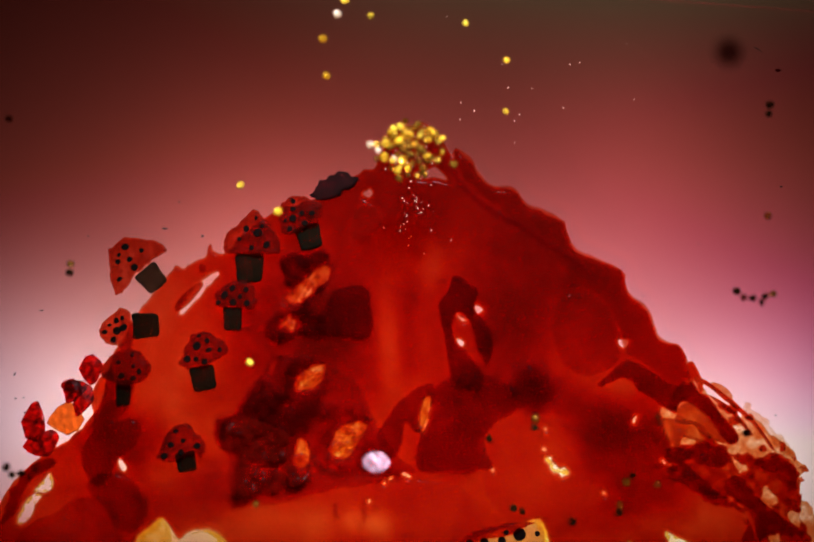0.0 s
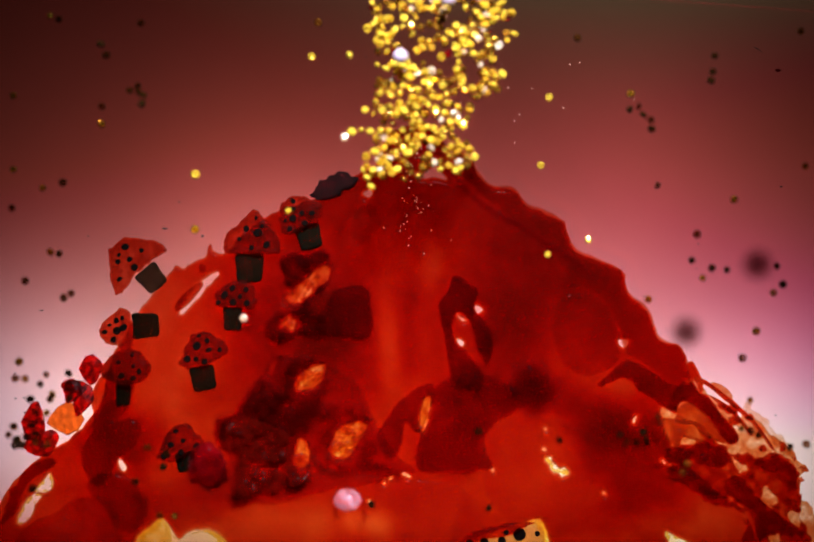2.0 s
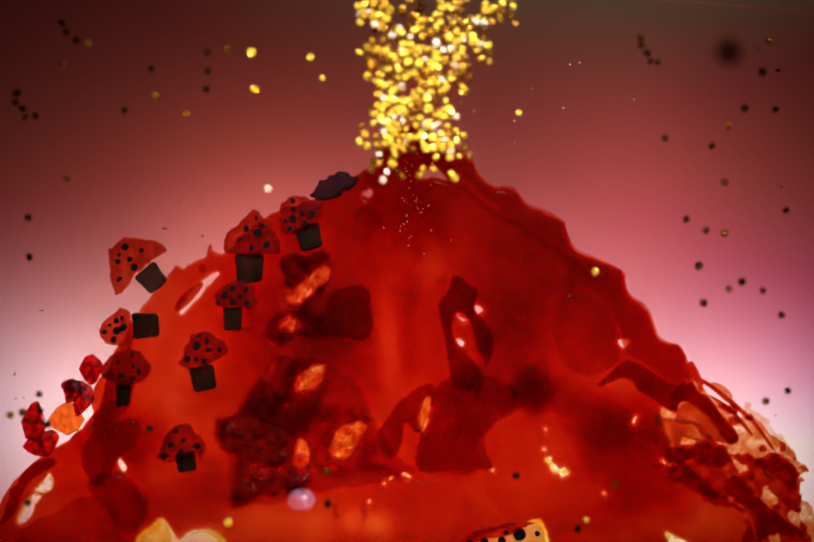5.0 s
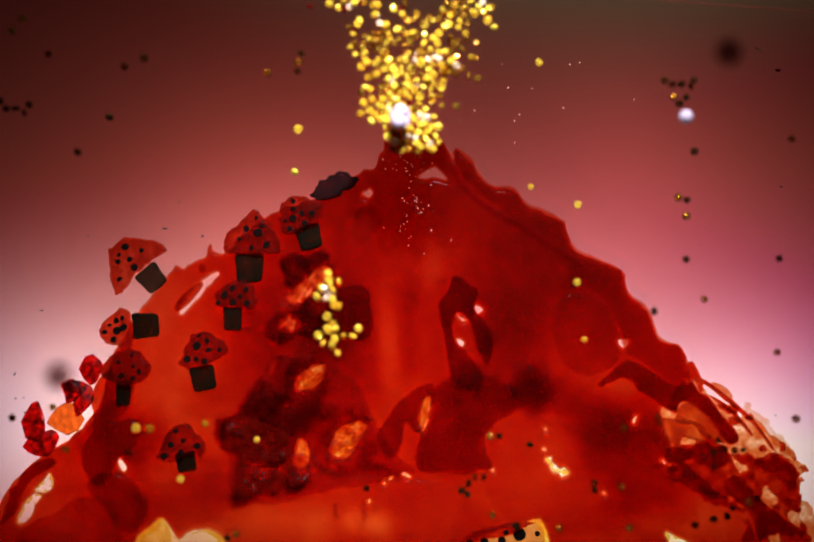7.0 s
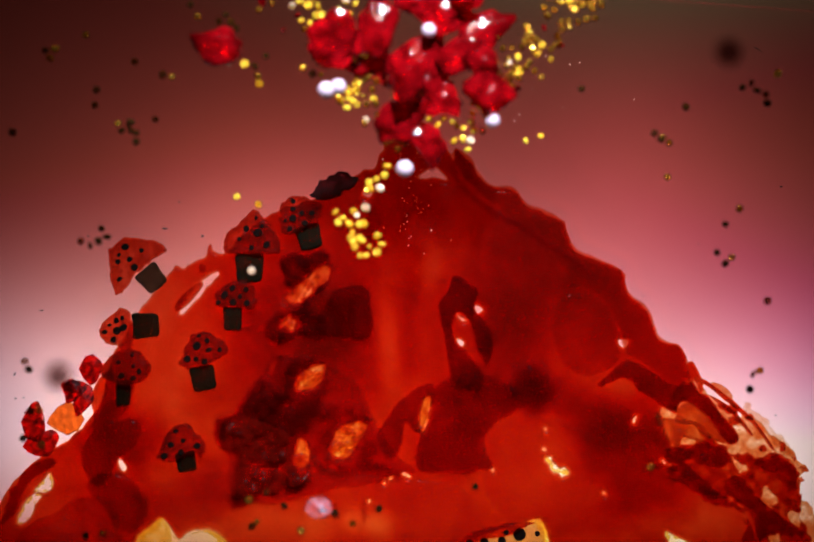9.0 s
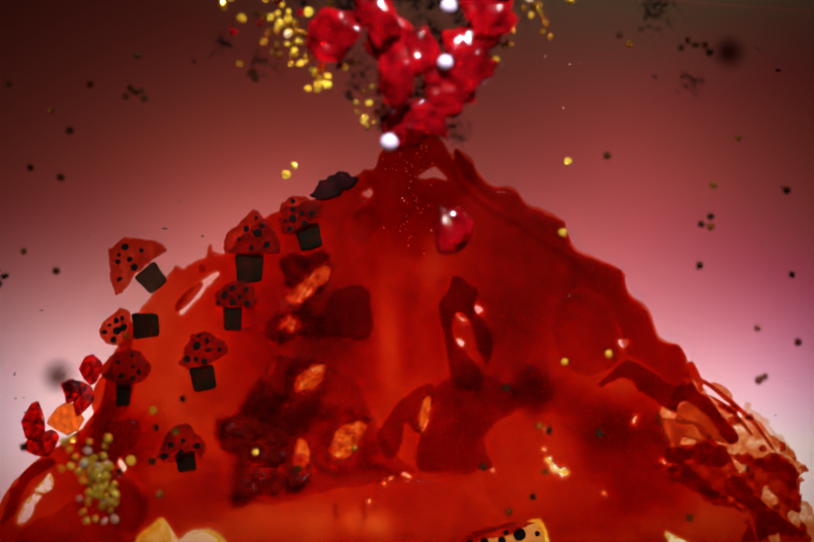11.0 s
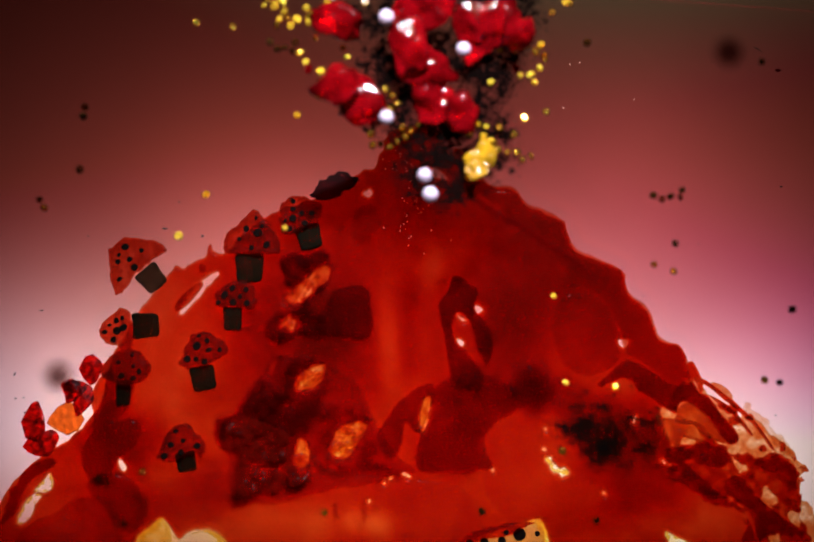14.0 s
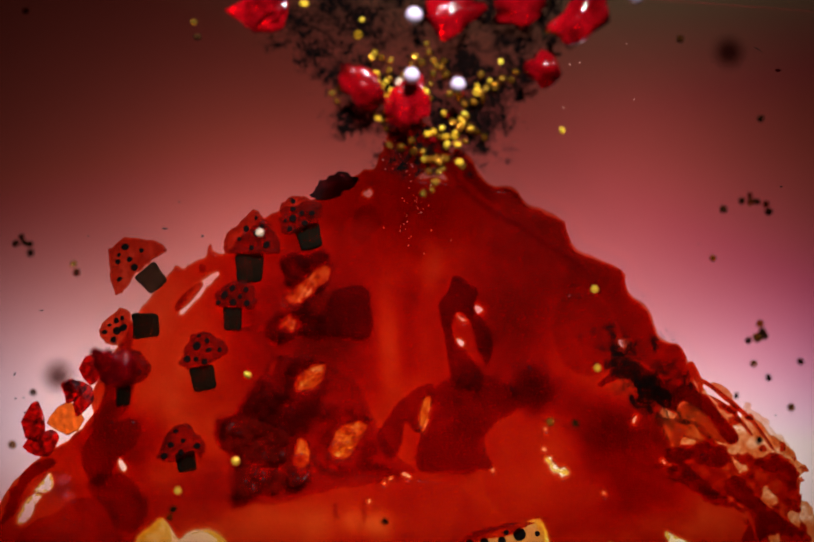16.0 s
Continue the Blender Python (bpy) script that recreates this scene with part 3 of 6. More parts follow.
for k, (bx, by, rx, ry) in enumerate(((92.7, -39.8, 1.4, 1.2), (95.6, -40.8, 2.4, 1.4), (96.5, -44.1, 1.8, 1.6), (100.7, -43.0, 1.4, 1.0), (110.4, -52.6, 0.9, 0.8), (104.3, -52.4, 0.8, 0.9))):
    ring = [(bx + rx * math.cos(0.785 * i), by + ry * math.sin(0.785 * i)) for i in range(8)]
    jelly("jelly_blob", ring, 1.3, JELLY, volcano, wobble=0.35, size=1.5, seed=3 + k, rim=1.2, cell=0.3)

jelly("dark_lump", [(-26.9, -14.9), (-23.9, -10.0), (-20.5, -5.3), (-14.4, -4.1), (-11.0, -6.0), (-10.4, -11.9), (-9.9, -17.5), (-12.9, -20.4), (-19.0, -19.2), (-23.6, -19.5)],
      1.5, DARK_JELLY, volcano, wobble=0.2, seed=11)
jelly("dark_lump", [(8.9, -10.3), (11.9, -5.7), (13.8, -1.1), (18.5, -3.4), (20.8, -6.0), (19.9, -10.6), (23.1, -14.9), (25.4, -21.0), (23.3, -27.9), (21.1, -24.1),
       (18.5, -15.7), (15.0, -11.9), (13.6, -18.0), (17.8, -24.1), (22.3, -30.2), (20.8, -34.8), (14.7, -34.1), (11.9, -27.2), (10.7, -18.0)],
      1.5, DARK_JELLY, volcano, wobble=0.35, seed=13, rim=2.2)
jelly("dark_lump", [(27.7, -34.1), (31.5, -27.2), (37.7, -25.6), (43.0, -29.5), (45.0, -36.4), (39.2, -42.5), (30.8, -39.4)],
      1.6, DARK_JELLY, volcano, wobble=1.6, size=3.5, seed=15, rim=6.0, feather=True)
jelly("dark_lump", [(7.8, -35.1), (12.9, -30.8), (20.5, -29.6), (30.8, -33.0), (34.9, -38.5), (31.5, -41.9), (25.7, -44.6), (22.5, -50.1), (24.3, -55.3), (24.8, -58.7), (21.1, -58.4),
       (17.4, -59.9), (7.3, -59.6), (3.2, -58.2), (2.4, -51.7), (6.7, -42.5)], 0.95, DARK_JELLY, volcano, wobble=0.6, seed=17, rim=3.0)
jelly("flow", [(-40.1, -25.3), (-43.5, -30.8), (-46.5, -34.8), (-48.4, -40.3), (-54.5, -43.7), (-56.3, -42.8), (-56.6, -50.1), (-52.7, -55.3), (-51.7, -65.4), (-40.4, -68.8), (-26.6, -65.4), (-12.9, -63.1), (-2.1, -61.6),
       (2.4, -58.5), (-2.1, -54.7), (-6.4, -48.6), (-10.6, -40.9), (-14.4, -33.3), (-22.0, -27.2), (-31.2, -24.1)], 0.65, JELLY, volcano, "dark red jelly flow", wobble=0.35, seed=57, rim=1.5,
      holes=[[(-32.8, -34.5), (-30.5, -29.5), (-24.8, -27.6), (-24.8, -31.3), (-28.2, -34.8)], [(-33.1, -56.6), (-31.8, -49.8), (-29.4, -52.0), (-29.1, -56.6)], [(-22.0, -54.0), (-20.8, -47.8), (-15.9, -44.8), (-12.2, -45.5), (-14.8, -50.1), (-17.1, -54.3)]] + GAPS[19:21],
      ragged=(0, 1, 2))
jelly("dark_lump", [(-6.0, -43.2), (-3.7, -39.4), (2.4, -34.5), (7.3, -33.0), (8.3, -37.9), (5.5, -42.5), (4.3, -47.8), (1.7, -47.1), (-0.6, -44.8), (-2.1, -53.2), (-6.0, -54.7), (-9.0, -48.6)],
      0.9, DARK_JELLY, volcano, wobble=0.3, seed=19, rim=1.5, holes=[[(3.4, -42.5), (5.5, -37.6), (6.9, -37.9), (5.8, -42.5), (3.7, -46.5)]])
for pts, seed in (([(-22.0, -68.2), (-20.5, -67.9), (-20.2, -72.5), (-21.7, -72.8)], 81), ([(-13.8, -67.3), (-12.4, -67.0), (-11.9, -73.1), (-13.3, -73.4)], 82), ([(-36.6, -58.5), (-32.0, -57.8), (-29.7, -61.6), (-34.3, -63.9)], 83)):
    jelly("dark_drip", pts, 0.8, DARK_JELLY, volcano, wobble=0.3, seed=seed, rim=1.6, cell=0.3, feather=True)
# mottled amber films in the gaps
for pts, seed in (([(-35.8, -8.2), (-30.9, -2.7), (-25.4, 2.5), (-22.0, -0.4), (-25.7, -6.0), (-32.0, -10.0)], 71), ([(-33.7, -35.1), (-30.9, -28.7), (-24.5, -26.7), (-23.9, -31.5), (-27.9, -35.7)], 72),
                  ([(-34.0, -57.3), (-32.4, -49.1), (-28.6, -51.4), (-28.2, -57.3)], 73), ([(-23.0, -54.7), (-21.6, -47.1), (-15.9, -44.0), (-11.3, -44.9), (-14.1, -50.6), (-16.8, -55.0)], 74), ([(-36.6, -15.2), (-34.4, -13.1), (-32.1, -15.4), (-34.7, -17.7)], 75),
                  ([(3.7, -45.8), (4.7, -38.8), (6.7, -36.4), (6.7, -41.2), (5.1, -47.7)], 76)):
    mx, my = sum(p[0] for p in pts) / len(pts), sum(p[1] for p in pts) / len(pts)
    pts = [(mx + (x - mx) * 1.25, my + (y - my) * 1.25) for x, y in pts]
    jelly("amber_film", pts, 1.15, FILM, volcano, "mottled bright amber film", wobble=0.9, size=1.5, seed=seed, rough=0.7, rough_size=2.6, cell=0.22, draped=False, ridges=(0.13, 1.3, seed * 0.7))
    pts = [(mx + (x - mx) * 0.95, my + (y - my) * 0.95) for x, y in pts]
    jelly("film_crust", pts, 0.42, JELLY, volcano, "torn red crust over an amber film", wobble=1.0, size=1.3, seed=seed + 9, rough=1.3, rough_size=2.2, cell=0.28)
jelly("ribbed_film", [(-80.7, -79.7), (-75.7, -74.4), (-72.3, -72.0), (-70.2, -74.4), (-69.3, -77.4), (-70.5, -82.0), (-80.0, -84.3)], 0.75, HONEY_JELLY, volcano, "pale yellow film with fine ribs", wobble=0.5, size=1.6, seed=151, rough=0.5, rough_size=2, cell=0.25, draped=False, rim=0.8, ridges=(0.3, 1.0, 0.5))
# honey coloured rims: light bending at the gaps, put in as yellow jelly
for k in (3, 4, 5, 6, 10, 11, 19, 20):
    gap = GAPS[k]
    mx, my = sum(p[0] for p in gap) / len(gap), sum(p[1] for p in gap) / len(gap)
    outer, inner = [[(mx + (x - mx) * f, my + (y - my) * f) for x, y in gap] for f in (1.12, 0.5 if k == 5 else 0.8)]
    jelly("refracted_rim", outer, 0.9, HONEY_JELLY, volcano, "honey yellow rim added for light bent at a gap", wobble=0.5, size=1.6, seed=140 + k, rough=0.8, rough_size=1.8, cell=0.25, draped=False, rim=0.7, holes=[inner], hole_wobble=0.9)
jelly("dark_lump", [(-39.2, -24.7), (-42.7, -30.5), (-45.9, -35.1), (-48.1, -40.6), (-53.6, -44.3), (-55.7, -49.5), (-52.7, -52.9), (-45.0, -50.1), (-38.9, -42.5), (-33.5, -34.1), (-32.4, -26.4)],
      0.55, DARK_JELLY, volcano, wobble=0.5, size=2, seed=28, rim=1.0, rough=0.3)
# rough dark chunks down the left middle
jelly("torn_chunk", [(-37.3, 3.4), (-30.5, 6.5), (-23.6, 5.7), (-21.3, -0.4), (-23.6, -5.7), (-28.2, -10.3), (-22.0, -13.4), (-25.1, -21.0), (-32.0, -19.5), (-37.3, -21.8),
       (-42.7, -18.0), (-38.9, -11.9), (-34.3, -10.3), (-36.6, -3.4)], 2.1, DARK_JELLY, volcano, "torn dark red jelly chunk", wobble=0.9, size=2.2, seed=21, rough=0.7, rough_size=2.2, rim=2.2, feather=True, hole_wobble=1.3,
      holes=[[(-34.3, -7.3), (-29.7, -3.4), (-25.4, 1.1), (-23.3, -0.4), (-26.3, -5.0), (-32.0, -8.8)], [(-36.1, -15.2), (-34.3, -13.7), (-32.8, -15.7), (-34.9, -16.8)]])
jelly("torn_chunk", [(-46.5, -34.1), (-41.9, -29.5), (-39.6, -25.6), (-34.3, -24.1), (-26.6, -25.6), (-22.0, -31.8), (-23.6, -37.9), (-20.5, -44.0), (-26.6, -47.1), (-28.2, -54.7), (-26.6, -62.4),
       (-34.3, -66.2), (-43.5, -67.7), (-49.6, -70.8), (-53.0, -67.0), (-51.1, -56.2), (-55.7, -50.1), (-56.5, -42.5), (-51.1, -40.9)], 1.75, DARK_JELLY, volcano, "torn dark red jelly chunk",
      wobble=1.0, size=3, seed=23, rough=0.7, rough_size=2.6, rim=3.5, feather=True, hole_wobble=1.3,
      holes=[[(-32.8, -34.5), (-30.5, -29.5), (-24.8, -27.6), (-25.1, -31.0), (-28.2, -34.5)], [(-33.1, -56.2), (-31.8, -50.1), (-29.7, -52.0), (-29.4, -56.2)],
             [(-40.6, -28.7), (-39.2, -25.6), (-36.1, -24.9), (-37.3, -29.5), (-39.8, -31.8)]])
jelly("torn_chunk", [(-28.2, -42.5), (-22.0, -37.9), (-14.4, -38.6), (-9.8, -42.5), (-7.5, -50.1), (-3.7, -56.2), (2.4, -60.1), (-3.7, -62.4), (-12.9, -60.8), (-22.0, -62.4), (-28.2, -57.8)],
      0.75, DARK_JELLY, volcano, "torn dark red jelly chunk", wobble=0.8, size=3, seed=25, rough=0.7, rough_size=2.4, rim=4, feather=True, hole_wobble=1.3,
      holes=[[(-22.0, -53.2), (-20.5, -47.8), (-15.9, -44.8), (-12.6, -45.5), (-15.2, -50.1), (-17.4, -54.0)]])
jelly("dark_lump", [(-43.5, -36.4), (-37.3, -33.3), (-34.3, -39.4), (-29.7, -42.5), (-32.8, -47.1), (-37.3, -50.1), (-43.5, -47.1), (-48.1, -50.1), (-48.1, -42.5)], 0.9, DARK_JELLY, volcano, wobble=0.8, seed=27, rim=3, rough=0.4, feather=True)
# left flank drips
jelly("drip", [(-95.5, -53.2), (-91.7, -44.8), (-93.2, -37.9), (-89.4, -30.2), (-84.8, -29.5), (-79.9, -32.5), (-81.4, -40.2), (-85.6, -43.2), (-79.9, -43.2), (-77.4, -46.3), (-79.9, -51.7), (-84.0, -54.7),
       (-88.6, -62.4), (-93.2, -61.6)], 1.2, JELLY, volcano, wobble=0.35, seed=29)
jelly("drip", [(-123.1, -74.6), (-116.9, -63.1), (-110.8, -57.0), (-104.7, -54.7), (-102.9, -57.0), (-110.8, -62.4), (-115.4, -71.6), (-120.0, -75.4)], 1.1, JELLY, volcano, wobble=0.3, seed=31)
jelly("front_dome", [(-74.1, -69.7), (-71.6, -63.6), (-66.4, -59.8), (-58.5, -56.6), (-55.1, -50.4), (-52.7, -44.8), (-46.5, -42.5), (-34.3, -47.1), (-22.0, -57.8), (-3.7, -60.8), (14.7, -63.1), (22.3, -73.1),
       (17.8, -88.4), (-34.3, -89.9), (-51.1, -82.3), (-54.9, -74.9), (-61.1, -74.6), (-67.2, -76.5), (-70.7, -73.9)], 0.1, JELLY, volcano, "smooth domed front lobe of red jelly", wobble=0.3, seed=33, rim=1.6)
jelly("drip", [(-94.0, -62.4), (-86.3, -58.5), (-78.7, -62.4), (-75.6, -70.0), (-78.7, -76.1), (-84.8, -76.1), (-88.6, -70.0)], 1.0, JELLY, volcano, wobble=0.5, seed=35, rim=2.5)
jelly("grooved_patch", [(-115.4, -79.2), (-109.3, -73.1), (-103.2, -70.8), (-97.0, -66.2), (-89.4, -66.7), (-85.1, -71.6), (-84.0, -82.3), (-101.6, -86.9), (-116.9, -85.3)],
      0.5, JELLY, volcano, "thin orange jelly patch with fine grooves", wobble=0.3, seed=37, cell=0.28, ridges=(0.24, 1.15, 1.05))
jelly("drip", [(-68.3, -10.3), (-66.1, -7.0), (-61.1, -3.1), (-60.0, -4.5), (-63.4, -8.8), (-67.2, -11.9)], 1.0, JELLY, volcano, wobble=0.15, seed=39, cell=0.4)
jelly("drip", [(-61.2, 1.6), (-59.4, 1.9), (-58.9, 0.1), (-60.8, -0.7)], 0.9, JELLY, volcano, wobble=0.05, seed=41, cell=0.3, rim=0.6)
jelly("drip", [(-14.4, 18.8), (-9.8, 19.5), (-6.7, 15.7), (-9.8, 10.3), (-14.4, 7.3), (-16.7, 11.1)], 0.35, JELLY, volcano, wobble=0.3, seed=43, rim=2)
jelly("lobe", [(42.6, -18.0), (43.2, -10.3), (47.6, -6.7), (54.5, -7.0), (59.8, -11.9), (62.1, -19.5), (61.4, -27.2), (53.0, -31.0), (45.3, -27.2)], 0.5, JELLY, volcano, wobble=0.3, seed=51, rim=1.5)
jelly("lobe", [(21.6, -54.7), (23.9, -47.8), (30.8, -43.2), (39.2, -42.5), (48.4, -44.8), (53.7, -50.1), (54.5, -60.8), (49.9, -70.8), (33.1, -74.6), (23.9, -67.0)], 0.22, JELLY, volcano, wobble=0.5, seed=53, rim=2, holes=[GAPS[5]])
# torn pale films at the right foot, with red skin left over them
jelly("torn_film", [(82.9, -33.0), (86.9, -32.3), (89.3, -32.8), (92.7, -33.4), (95.6, -36.4), (98.5, -40.5), (101.9, -43.3), (106.0, -46.7), (110.0, -50.2), (113.7, -53.1), (115.4, -55.8), (118.4, -57.6), (118.7, -59.6), (115.9, -60.7), (115.6, -67.3), (119.2, -69.6), (119.7, -80.5), (101.6, -81.0), (101.1, -71.8), (95.5, -67.8), (88.4, -66.3), (81.3, -60.7), (76.2, -55.6), (71.1, -48.5), (71.1, -44.4)],
      1.25, AMBER_JELLY, volcano, "torn pale amber jelly film", wobble=0.7, size=2.0, seed=45, rough=0.6, rough_size=2.2, rim=0.6, cell=0.35, draped=False,
      holes=[[(87.4, -33.4), (90.4, -35.3), (93.9, -38.2), (97.4, -41.3), (96.2, -40.8), (92.7, -38.4), (89.3, -36.5), (87.6, -34.7)], [(97.4, -41.5), (98.6, -42.2), (98.2, -43.3), (97.3, -42.7)]])
jelly("torn_film", [(99.4, -38.8), (101.9, -39.7), (102.8, -41.0), (105.4, -43.3), (109.4, -47.3), (113.4, -51.9), (114.5, -55.4), (111.1, -53.6), (107.7, -50.8), (103.6, -45.6), (100.2, -42.1)], 0.3, AMBER_JELLY, volcano, "ragged pale film fringe", wobble=0.9, size=1.3, seed=47, rough=0.7, rough_size=1.6, rim=0.6, cell=0.3)
jelly("pale_flap", [(78.9, -42.4), (80.3, -38.9), (83.5, -38.9), (87.5, -42.1), (91.4, -46.7), (93.3, -50.5), (88.1, -49.0), (86.1, -47.6), (84.6, -45.6), (79.2, -44.4)], 2.0, AMBER_JELLY, volcano, "orange jelly flap", wobble=0.3, seed=48, rim=0.4, cell=0.35, rough=0.3)
jelly("pale_flap", [(72.6, -42.1), (75.4, -42.7), (79.5, -43.3), (82.9, -43.8), (86.4, -45.0), (87.5, -47.0), (88.7, -48.7), (85.8, -50.2), (83.5, -49.6), (80.6, -49.0), (79.2, -51.3), (77.4, -50.8), (75.7, -49.0), (73.7, -45.6)], 1.8, AMBER_JELLY, volcano, "orange jelly flap", wobble=0.4, size=2, seed=49, rim=0.4, cell=0.35, rough=0.4, ridges=(0.15, 1.6, 1.2))
rng = random.Random(5)
jelly("red_skin", [(77.2, -51.0), (86.4, -50.5), (93.5, -52.0), (95.5, -53.8), (99.6, -53.0), (101.6, -55.0), (105.7, -53.9), (107.7, -53.0), (111.3, -54.8), (113.8, -57.4), (115.0, -60.1), (115.5, -67.3), (115.0, -69.6), (117.4, -75.9), (117.4, -80.5), (99.6, -80.5), (99.6, -73.1), (97.8, -70.8), (93.5, -69.6), (87.4, -68.0), (83.8, -65.0), (79.8, -62.4), (76.7, -60.7), (75.7, -55.6)],
      1.3, JELLY, volcano, "torn red skin over pale film", wobble=0.8, size=1.8, seed=56, rough=0.5, rough_size=2.4, cell=0.33, rim=1.0, hole_wobble=0.8,
      holes=[[(104.2, -64.3), (106.2, -63.8), (108.5, -66.8), (109.0, -68.5), (106.2, -69.1), (104.4, -67.0)], [(94.8, -54.6), (96.5, -55.5), (99.5, -58.1), (98.8, -58.9), (97.0, -58.2)], [(112.2, -71.0), (114.3, -70.7), (116.1, -73.6), (115.5, -75.0), (113.6, -74.5)], [(105.7, -79.1), (108.5, -76.5), (109.4, -79.1), (107.0, -80.5)]])
for pts, thick, seed in (([(78.7, -51.5), (83.3, -52.0), (84.9, -50.5), (86.4, -49.2), (87.9, -48.5), (89.9, -49.0), (91.5, -50.2), (93.5, -51.8), (94.6, -54.0), (94.0, -56.2), (91.5, -57.2), (88.9, -57.7), (86.4, -57.2), (83.3, -55.8), (80.8, -56.3), (78.7, -56.1)], 1.6, 61),
                         ([(101.6, -55.1), (104.7, -54.7), (107.7, -53.1), (111.3, -55.1), (113.9, -57.6), (114.5, -61.2), (112.8, -64.3), (110.8, -63.7), (108.8, -60.8), (106.7, -59.2), (103.7, -58.2), (101.6, -56.7)], 1.3, 62),
                         ([(93.5, -60.1), (97.6, -59.9), (99.6, -62.2), (101.6, -64.8), (104.2, -67.9), (106.7, -70.4), (109.8, -71.4), (113.3, -74.0), (116.5, -76.5), (115.5, -78.1), (109.8, -78.1), (108.8, -76.2), (106.2, -78.0), (102.2, -78.1), (101.6, -70.9), (98.6, -68.9), (95.0, -66.9), (92.5, -64.2)], 1.6, 63),
                         ([(84.8, -62.2), (87.4, -62.4), (90.7, -64.7), (90.4, -66.7), (88.4, -66.5), (86.4, -64.7)], 1.1, 64)):
    jelly("red_mass", pts, thick, JELLY, volcano, "lumpy dark red jelly mass", wobble=0.8, size=1.6, seed=seed, rough=0.45, rough_size=2.2, rim=1.6, cell=0.33)
CRUMBS = [(115.4, -61.7, 1.2), (115.1, -66.0, 1.0), (106.7, -68.9, 0.9), (111.3, -67.3, 1.6), (99.6, -69.3, 1.5), (96.5, -67.8, 1.3), (92.5, -66.3, 1.2), (74.2, -57.2, 1.6), (77.7, -58.1, 1.3), (99.1, -73.6, 0.8), (110.3, -52.0, 1.5), (104.4, -52.3, 1.2), (114.3, -55.1, 1.0), (111.3, -64.2, 1.1), (93.0, -52.0, 1.2), (89.4, -65.5, 1.3), (116.9, -58.1, 1.4), (114.1, -69.8, 1.6)]
for k, (cx, cy, r) in enumerate(CRUMBS):
    n = 10
    pts = [(cx + r * rng.uniform(0.7, 1.2) * math.cos(6.283 * i / n), cy + r * 0.85 * rng.uniform(0.7, 1.2) * math.sin(6.283 * i / n)) for i in range(n)]
    jelly("crumb_patch", pts, rng.uniform(0.5, 1.1), DARK_JELLY if k % 4 == 0 else JELLY, volcano, wobble=0.7, size=1.1, seed=60 + k, rough=0.5, rough_size=1.8, cell=0.3, rim=1.0)


# ---------------------------------------------------------------- mushrooms, chips
def mushroom(cap, stem, spots, seed, label, dark=1.0):
    """cap: outline; stem: centre, width, length, turn; spots: (x, y, r)."""
    sx, sy, w, h, turn = stem
    m = thing("mushroom", sx, sy, float(height_at(sx, sy)), label, "mushroom", "cut-out mushrooms on the volcano")
    c, s = math.cos(radians(turn)), math.sin(radians(turn))
    outline = [(sx + u * w * c - v * h * s, sy + u * w * s + v * h * c) for u, v in
               ((-0.5, 0.5), (0, 0.52), (0.5, 0.5), (0.5, 0.0), (0.48, -0.36), (0.36, -0.5), (0, -0.52), (-0.36, -0.5), (-0.48, -0.36), (-0.5, 0.0))]
    jelly("stem", outline, 1.25, STEM_CLAY, m, "dark unlit brown stem", wobble=0.12, seed=seed, flat=True, cell=0.35, rim=0.5, rough=0.08)
    jelly("cap", cap, 1.25 * dark, CAP_CLAY, m, "red spotted cap", wobble=0.55, size=1.5, seed=seed + 1, flat=True, cell=0.35, rim=0.8, rough=0.3, rough_size=2.5)
    for x, y, r in spots:
        z = float(height_at(x, y))
        bm = bmesh.new()
        bmesh.ops.create_cone(bm, cap_ends=True, segments=14, radius1=r * 1.12 * MM, radius2=r * 0.95 * MM, depth=0.25 * MM,
                              matrix=Matrix.Translation(((x - sx) * MM, (y - sy) * MM, (z + 0.1) * MM - m.location.z)) @ pose(0, 0, 0, 0, 0, rng.uniform(0, 90)) @ Matrix.Diagonal((1, rng.uniform(0.75, 1.0), 1, 1)))
        part("cap_spot", bm, SPOT_CLAY, m)
    return m


RED = "red spotted clay mushroom with dark stem on the volcano flank"
mushroom([(-87.4, 2.7), (-86.6, 6.8), (-82.0, 10.0), (-75.6, 9.3), (-70.3, 6.5), (-74.4, 3.0), (-79.3, -1.1), (-82.5, -5.7), (-85.7, -6.7), (-86.9, -2.7)],
         (-75.0, -2.2, 7.2, 7.0, 40), [(-82.3, 7.0, 1.0), (-77.6, 6.0, 0.65), (-81.1, 3.4, 0.8), (-84.5, 2.7, 0.75), (-79.6, 1.1, 1.0), (-84.0, -2.4, 0.8), (-84.2, 4.7, 0.6)], 101, "red spotted clay mushroom leaning out over the volcano edge")
